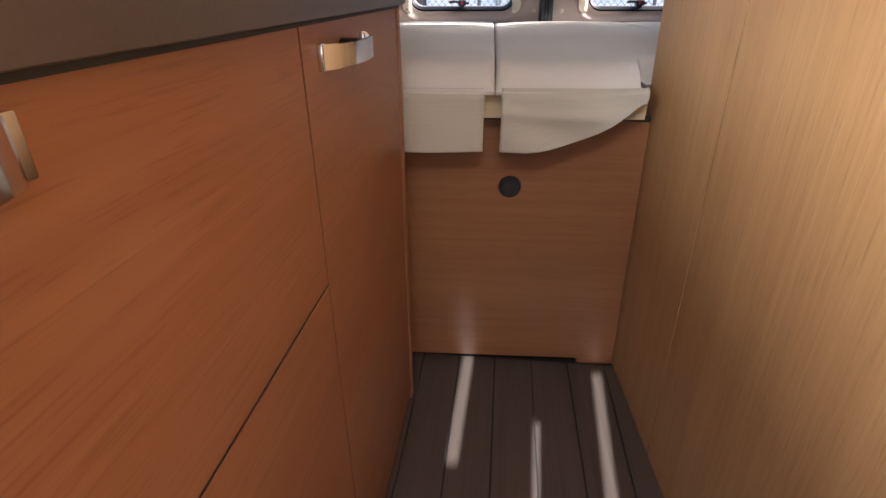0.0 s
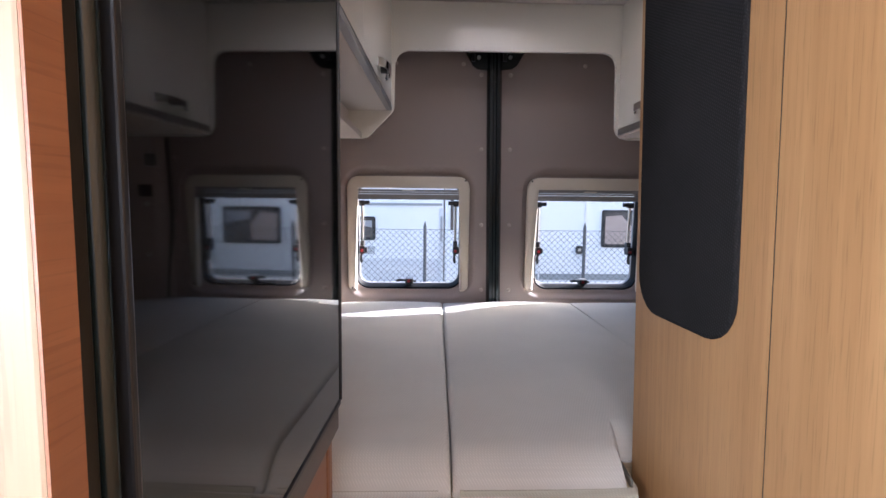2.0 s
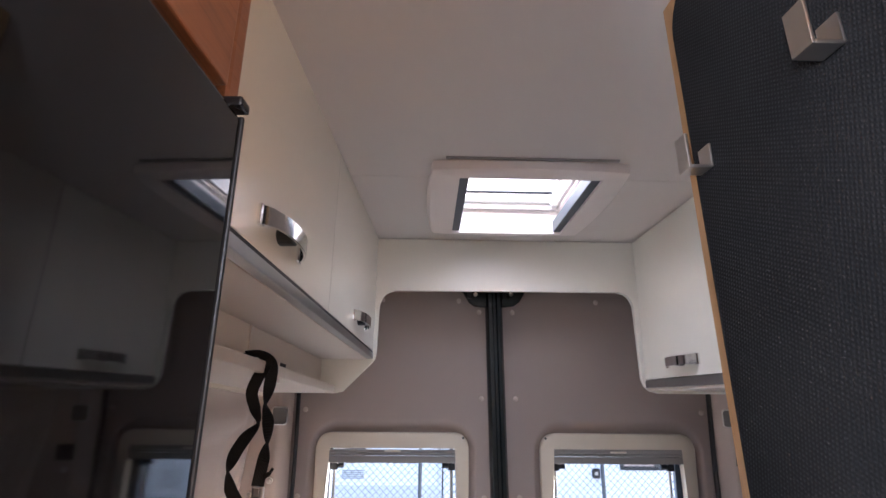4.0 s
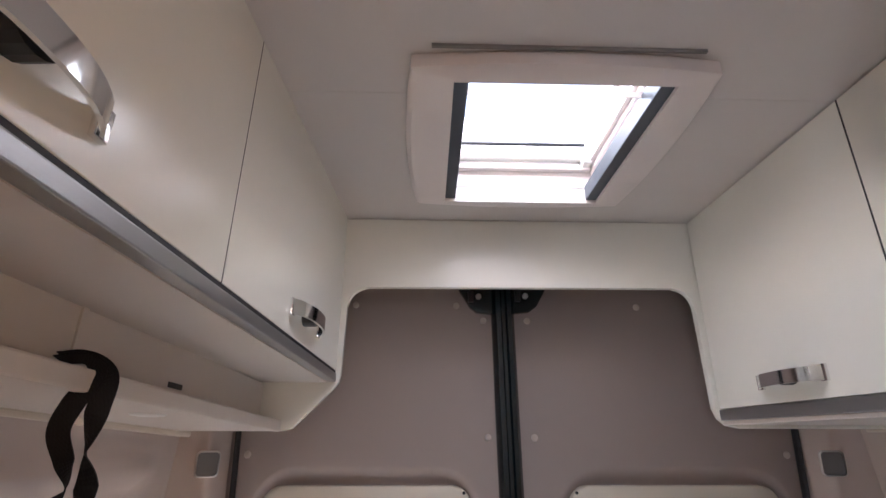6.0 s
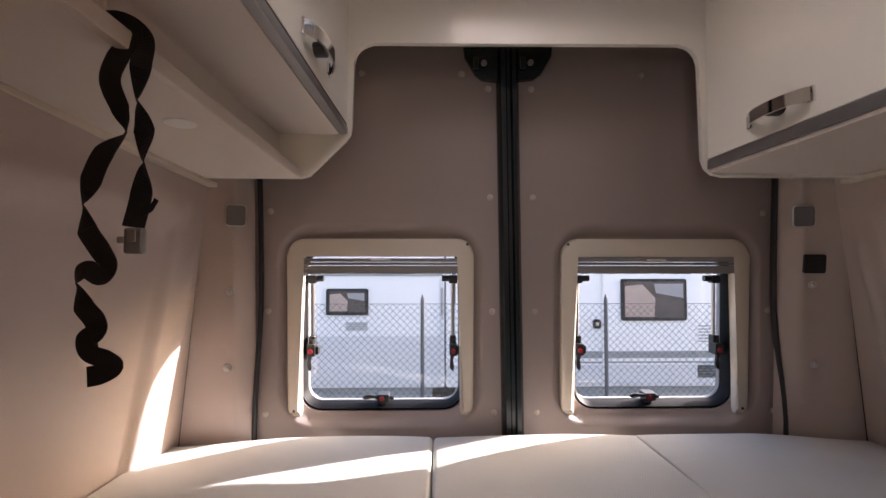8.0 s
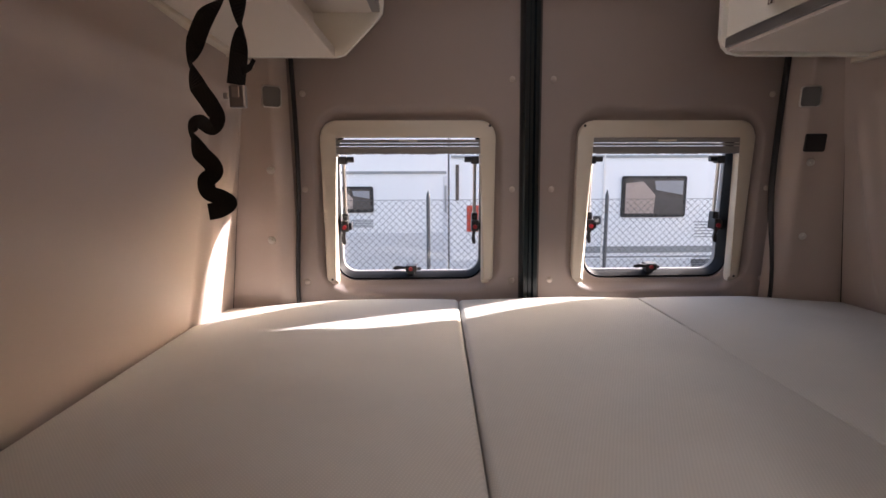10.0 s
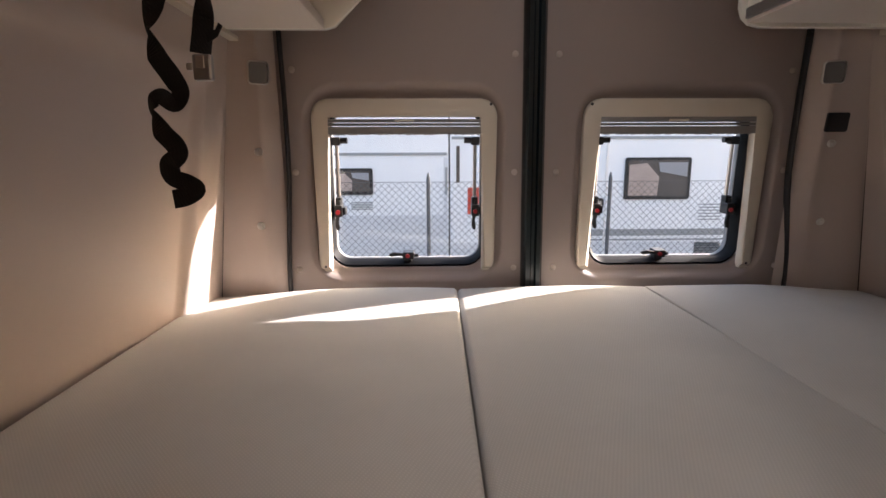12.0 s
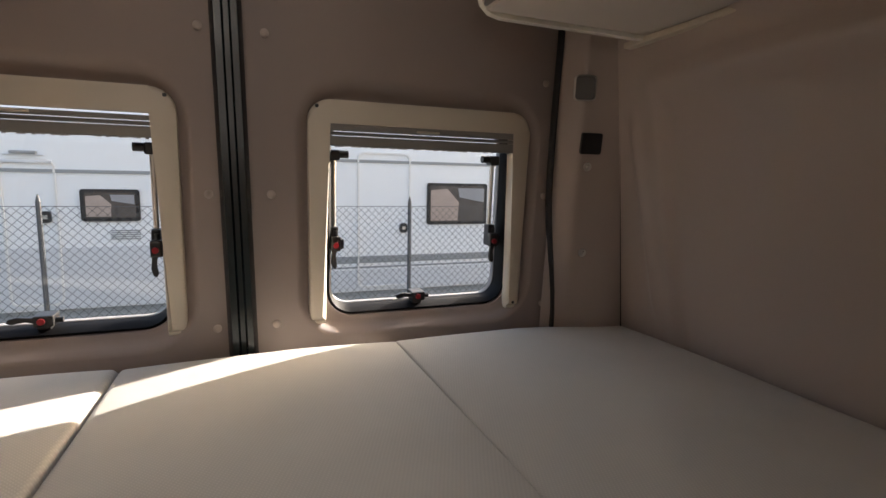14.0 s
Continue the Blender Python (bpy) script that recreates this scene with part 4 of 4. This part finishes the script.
def ribbon(points, twists, width):
    """A webbing strip through points with its face turned by angles along it."""
    pts = [Vector(p) for p in points]
    n = len(pts)
    fine = []
    for i in range(n - 1):
        p0, p1, p2, p3 = pts[max(0, i - 1)], pts[i], pts[i + 1], pts[min(n - 1, i + 2)]
        for j in range(8):
            t = j / 8
            q = 0.5 * ((2 * p1) + (p2 - p0) * t + (2 * p0 - 5 * p1 + 4 * p2 - p3) * t * t + (3 * p1 - p0 - 3 * p2 + p3) * t ** 3)
            fine.append((q, twists[i] + (twists[i + 1] - twists[i]) * t))
    fine.append((pts[-1], twists[-1]))
    bm = bmesh.new()
    last = None
    for i, (q, a) in enumerate(fine):
        tan = (fine[min(i + 1, len(fine) - 1)][0] - fine[max(i - 1, 0)][0]).normalized()
        u = tan.cross(Vector((-0.44, 0.9, 0)))
        if u.length < 0.05:
            u = Vector((0, 1, 0))
        u.normalize()
        w = tan.cross(u).normalized()
        d = (math.cos(radians(a)) * u + math.sin(radians(a)) * w) * width / 2
        row = (bm.verts.new(q - d), bm.verts.new(q + d))
        if last:
            bm.faces.new((last[0], last[1], row[1], row[0]))
        last = row
    return bm


SX = -0.555
strap = thing("webbing_strap", "black twisted webbing strap with grey buckle hanging from the ledge", "strap")
# (x, z, turn of the webbing) down each end; the curls swing a little to and fro
LONG_END = ((-0.604, 1.470, 70), (-0.580, 1.471, 70), (-0.565, 1.458, 30), (-0.575, 1.428, 10), (-0.582, 1.402, 20), (-0.576, 1.374, 35), (-0.567, 1.351, 88), (-0.585, 1.324, 20), (-0.603, 1.296, 15), (-0.612, 1.268, 88), (-0.601, 1.243, 25), (-0.588, 1.222, 20), (-0.583, 1.205, 35), (-0.592, 1.193, 40), (-0.604, 1.201, 30), (-0.614, 1.197, 50), (-0.617, 1.183, 85), (-0.605, 1.163, 20), (-0.590, 1.148, 15), (-0.587, 1.137, 40), (-0.599, 1.127, 15), (-0.600, 1.112, 25), (-0.585, 1.105, 20), (-0.576, 1.098, 30), (-0.588, 1.090, 15), (-0.602, 1.087, 15))
SHORT_END = ((-0.604, 1.474, 70), (-0.577, 1.474, 70), (-0.556, 1.455, 25), (-0.552, 1.420, 10), (-0.560, 1.384, 88), (-0.551, 1.352, 20), (-0.547, 1.316, 88), (-0.554, 1.283, 10), (-0.556, 1.246, 10))
for nm, end, y0 in (("long_end", LONG_END, 1.508), ("short_end", SHORT_END, 1.513)):
    pts = [(x, y0 + 0.006 * math.sin(70 * z), z) for x, z, a in end]
    solid(part(nm, ribbon(pts, [a for x, z, a in end], 0.0215), M_STRAP, strap), 0.0013)
part("loose_thread", prism("y", [(-0.548, 1.266), (-0.538, 1.270), (-0.534, 1.277), (-0.530, 1.274), (-0.536, 1.263), (-0.547, 1.256)], 1.508, 1.5095), M_STRAP, strap, "frayed side tab")
bk = part("buckle", box(SX - 0.0105, SX + 0.0105, 1.507, 1.516, 1.217, 1.245, 0.003), M_ALU, strap, "grey metal buckle")
part("buckle_tooth", box(SX - 0.018, SX - 0.0105, 1.508, 1.515, 1.228, 1.236, 0.002), M_SATIN, bk)
part("buckle_slot", box(SX - 0.006, SX + 0.003, 1.5055, 1.5072, 1.230, 1.243, 0.0005), M_SATIN, bk)

# ---- floor planks ----
for k in range(-3, 8):
    x0 = -0.423 + 0.0965 * k
    p = part("plank", box(x0 + 0.0015, x0 + 0.095, -2.2, 1.07, -0.006, 0.0, 0.001), M_PLANK, floor)
    p.matrix_world = FRONT

# ---- outside ----
ground = tagged(part("ground", grid(lambda x, y: Vector((x, y, GROUND_Z)), span(-600, 600, 8), span(-600, 600, 8)), M_GROUND), "unseen pale ground reaching the horizon", "ground", kind="structure")

FY = 6.2
fence = thing("chain_link_fence", "galvanised chain-link fence on dark posts", "fence")
for x in (-5.2, -3.9, -2.7, -1.52, -0.32, 0.62, 1.57, 2.9, 4.1, 5.3, 6.5):
    part("post", cyl((x, FY, GROUND_Z), (x, FY, 0.90), 0.02, 8), M_POST, fence)
    part("post_cap", cyl((x, FY, 0.90), (x, FY, 0.96), 0.02, 8, 0.004), M_POST, fence)
verts, faces = [], []
P, Hh, Rr = 0.072, 0.036, 0.0027
top = 0.862
for i in range(int(12 / (P / 2))):
    xa = -5.3 + i * P / 2
    prev = None
    for j in range(int((top - GROUND_Z) / Hh) + 1):
        x = xa + (P / 2 if (j + i) % 2 else 0.0)
        z = top - j * Hh
        base = len(verts)
        verts += [(x - Rr, FY - Rr, z), (x + Rr, FY - Rr, z), (x, FY + Rr, z)]
        if prev is not None:
            for q in range(3):
                faces.append((prev + q, prev + (q + 1) % 3, base + (q + 1) % 3, base + q))
        prev = base
me = bpy.data.meshes.new("wire_mesh")
me.from_pydata(verts, [], faces)
me.materials.append(M_WIRE)
wm = new("wire_mesh", me)
wm.parent = fence
wm["kind"] = "stuff"
part("top_wire", cyl((-5.3, FY, top), (6.7, FY, top), 0.0025, 6), M_WIRE, fence)

MY = 7.6


def motorhome(x0, x1, wins, label, wheels, rail):
    m = thing("motorhome", label, "motorhome", "parked motorhomes")
    prof = [(MY, -0.30), (MY, 1.45), (MY + 0.02, 1.75), (MY + 0.12, 2.0), (MY + 0.35, 2.1), (MY + 2.2, 2.1), (MY + 2.2, -0.30)]
    part("body", prism("x", prof, x0, x1, 0.03), M_CARAVAN, m)
    part("lower_panel", box(x0 + 0.03, x1 - 0.03, MY - 0.006, MY + 0.02, -0.29, 0.36 if x0 < -1 else -0.02, 0.003), M_CARLOW, m)
    part("skirt", box(x0 + 0.15, x1 - 0.15, MY + 0.03, MY + 2.1, -0.5, -0.3), M_CARGREY, m)
    part("roof_rail", box(x0 + 0.02, x1 - 0.02, MY - 0.014, MY + 0.02, rail - 0.018, rail + 0.018, 0.003), M_CARGREY, m)
    for a, b, c, d in wins:
        w = part("window", prism("y", rrect(a, b, c, d, 0.03), MY - 0.02, MY + 0.01, 0.004), M_DARKTRIM, m)
        g, h, k = (b - a) - 0.1, (d - c) - 0.1, a + 0.05
        # Cream and grey patches paint what the window reflects; nothing hangs inside.
        part("blind", prism("y", [(k, c + 0.05), (k + 0.5 * g, c + 0.05), (k + 0.52 * g, c + 0.05 + 0.55 * h), (k + 0.3 * g, c + 0.05 + 0.95 * h), (k, c + 0.05 + 0.9 * h)], MY - 0.029, MY - 0.0275), M_CREAMREFLECT, w, "cream reflection painted on the pane")
        part("grey_reflection", prism("y", [(k + 0.53 * g, c + 0.05 + 0.7 * h), (k + g, c + 0.05 + 0.55 * h), (k + g, c + 0.05 + 0.97 * h), (k + 0.5 * g, c + 0.05 + 0.97 * h)], MY - 0.029, MY - 0.0275), M_GREYREFLECT, w, "grey reflection painted on the pane")
        part("pane", prism("y", rrect(a + 0.04, b - 0.04, c + 0.04, d - 0.035, 0.02), MY - 0.026, MY - 0.018, 0.002), M_CARGLASS, w)
    for x in wheels:
        wh = part("wheel", cyl((x, MY - 0.01, GROUND_Z + 0.33), (x, MY + 0.22, GROUND_Z + 0.33), 0.33, 24), M_TYRE, m)
        part("rim", cyl((x, MY - 0.02, GROUND_Z + 0.33), (x, MY, GROUND_Z + 0.33), 0.2, 20), M_SATIN, wh)
    return m


def entry_door(m, a, b, z1, lock_x, lock_z):
    bm = bmesh.new()
    o, i = rrect(a, b, -0.25, z1, 0.09), rrect(a + 0.02, b - 0.02, -0.23, z1 - 0.02, 0.075)
    rings(bm, "y", [(o, MY - 0.001), (o, MY - 0.018), (i, MY - 0.018), (i, MY - 0.001)], close=True)
    d = part("door_frame", bm, M_WHITE, m)
    lk = part("lock", prism("y", rrect(lock_x - 0.05, lock_x + 0.05, lock_z - 0.06, lock_z + 0.06, 0.03), MY - 0.03, MY, 0.005), M_DARKTRIM, d)
    part("lock_grip", box(lock_x - 0.02, lock_x + 0.02, MY - 0.036, MY - 0.03, lock_z - 0.02, lock_z + 0.02), M_SATIN, lk)


def grille(m, a, b, z0, z1, n):
    g = part("grille", box(a, b, MY - 0.006, MY, z0, z1, 0.002), M_CARAVAN, m)
    for i in range(n):
        z = z0 + (z1 - z0) * (i + 0.5) / n
        part("slot", box(a + 0.02, b - 0.02, MY - 0.009, MY - 0.005, z - 0.008, z + 0.006), M_CARGREY, g)


ma = motorhome(-5.6, -0.06, [(-1.585, -1.04, 0.63, 0.97)], "white parked motorhome with small dark window and entry door", (-4.7, -2.95), 1.15)
entry_door(ma, -2.25, -1.78, 1.27, -1.89, 0.68)
awn = part("door_lamp", box(-2.14, -1.92, MY - 0.05, MY, 1.315, 1.345, 0.008), M_CARGREY, ma, "small grey lamp over the door")
part("lamp_base", box(-2.20, -1.86, MY - 0.02, MY, 1.300, 1.316, 0.004), M_CARLOW, awn)
part("door_gutter", box(-2.22, -1.80, MY - 0.03, MY, 1.225, 1.255, 0.006), M_CARLOW, ma, "curved rain gutter over the door")
grille(ma, -1.35, -1.03, 0.43, 0.54, 5)
part("cab_stripe", prism("y", [(-2.75, 0.65), (-2.55, 0.65), (-2.32, 1.36), (-2.52, 1.36)], MY - 0.012, MY + 0.01, 0.002), M_CARGREY, ma, "grey slanted stripe")
part("corner_trim", box(-0.12, -0.058, MY - 0.012, MY + 0.05, -0.25, 1.10, 0.006), M_CARLOW, ma, "grey corner trim")
part("tail_lamp", box(-0.105, -0.075, MY - 0.02, MY - 0.012, 0.62, 0.98, 0.004), M_CARGREY, ma)
mb = motorhome(-0.04, 6.4, [(2.25, 3.12, 0.55, 1.095)], "white parked motorhome with grey stripes and entry door", (3.95, 5.6), 1.35)
entry_door(mb, 1.33, 2.02, 1.46, 1.93, 0.51)
part("stripe", box(0.60, 6.38, MY - 0.008, MY + 0.01, 0.065, 0.155, 0.002), M_CARGREY, mb, "grey waist stripe")
part("stripe", box(0.60, 6.38, MY - 0.007, MY + 0.01, 0.0, 0.022, 0.002), M_CARGREY, mb)
grille(mb, 3.25, 3.6, 0.26, 0.5, 6)
grille(mb, 3.25, 3.6, -0.2, 0.02, 6)
part("marker_lamp", box(3.62, 3.74, MY - 0.014, MY, -0.17, -0.11, 0.003), M_ORANGE, mb)
part("warning_sticker", box(0.19, 0.47, MY - 0.006, MY, 0.365, 0.715, 0.001), M_SIGNRED, mb, "red sticker on the rear corner")
part("side_window", box(0.04, 0.085, MY - 0.012, MY, 0.78, 1.25, 0.003), M_CARGLASS, mb)
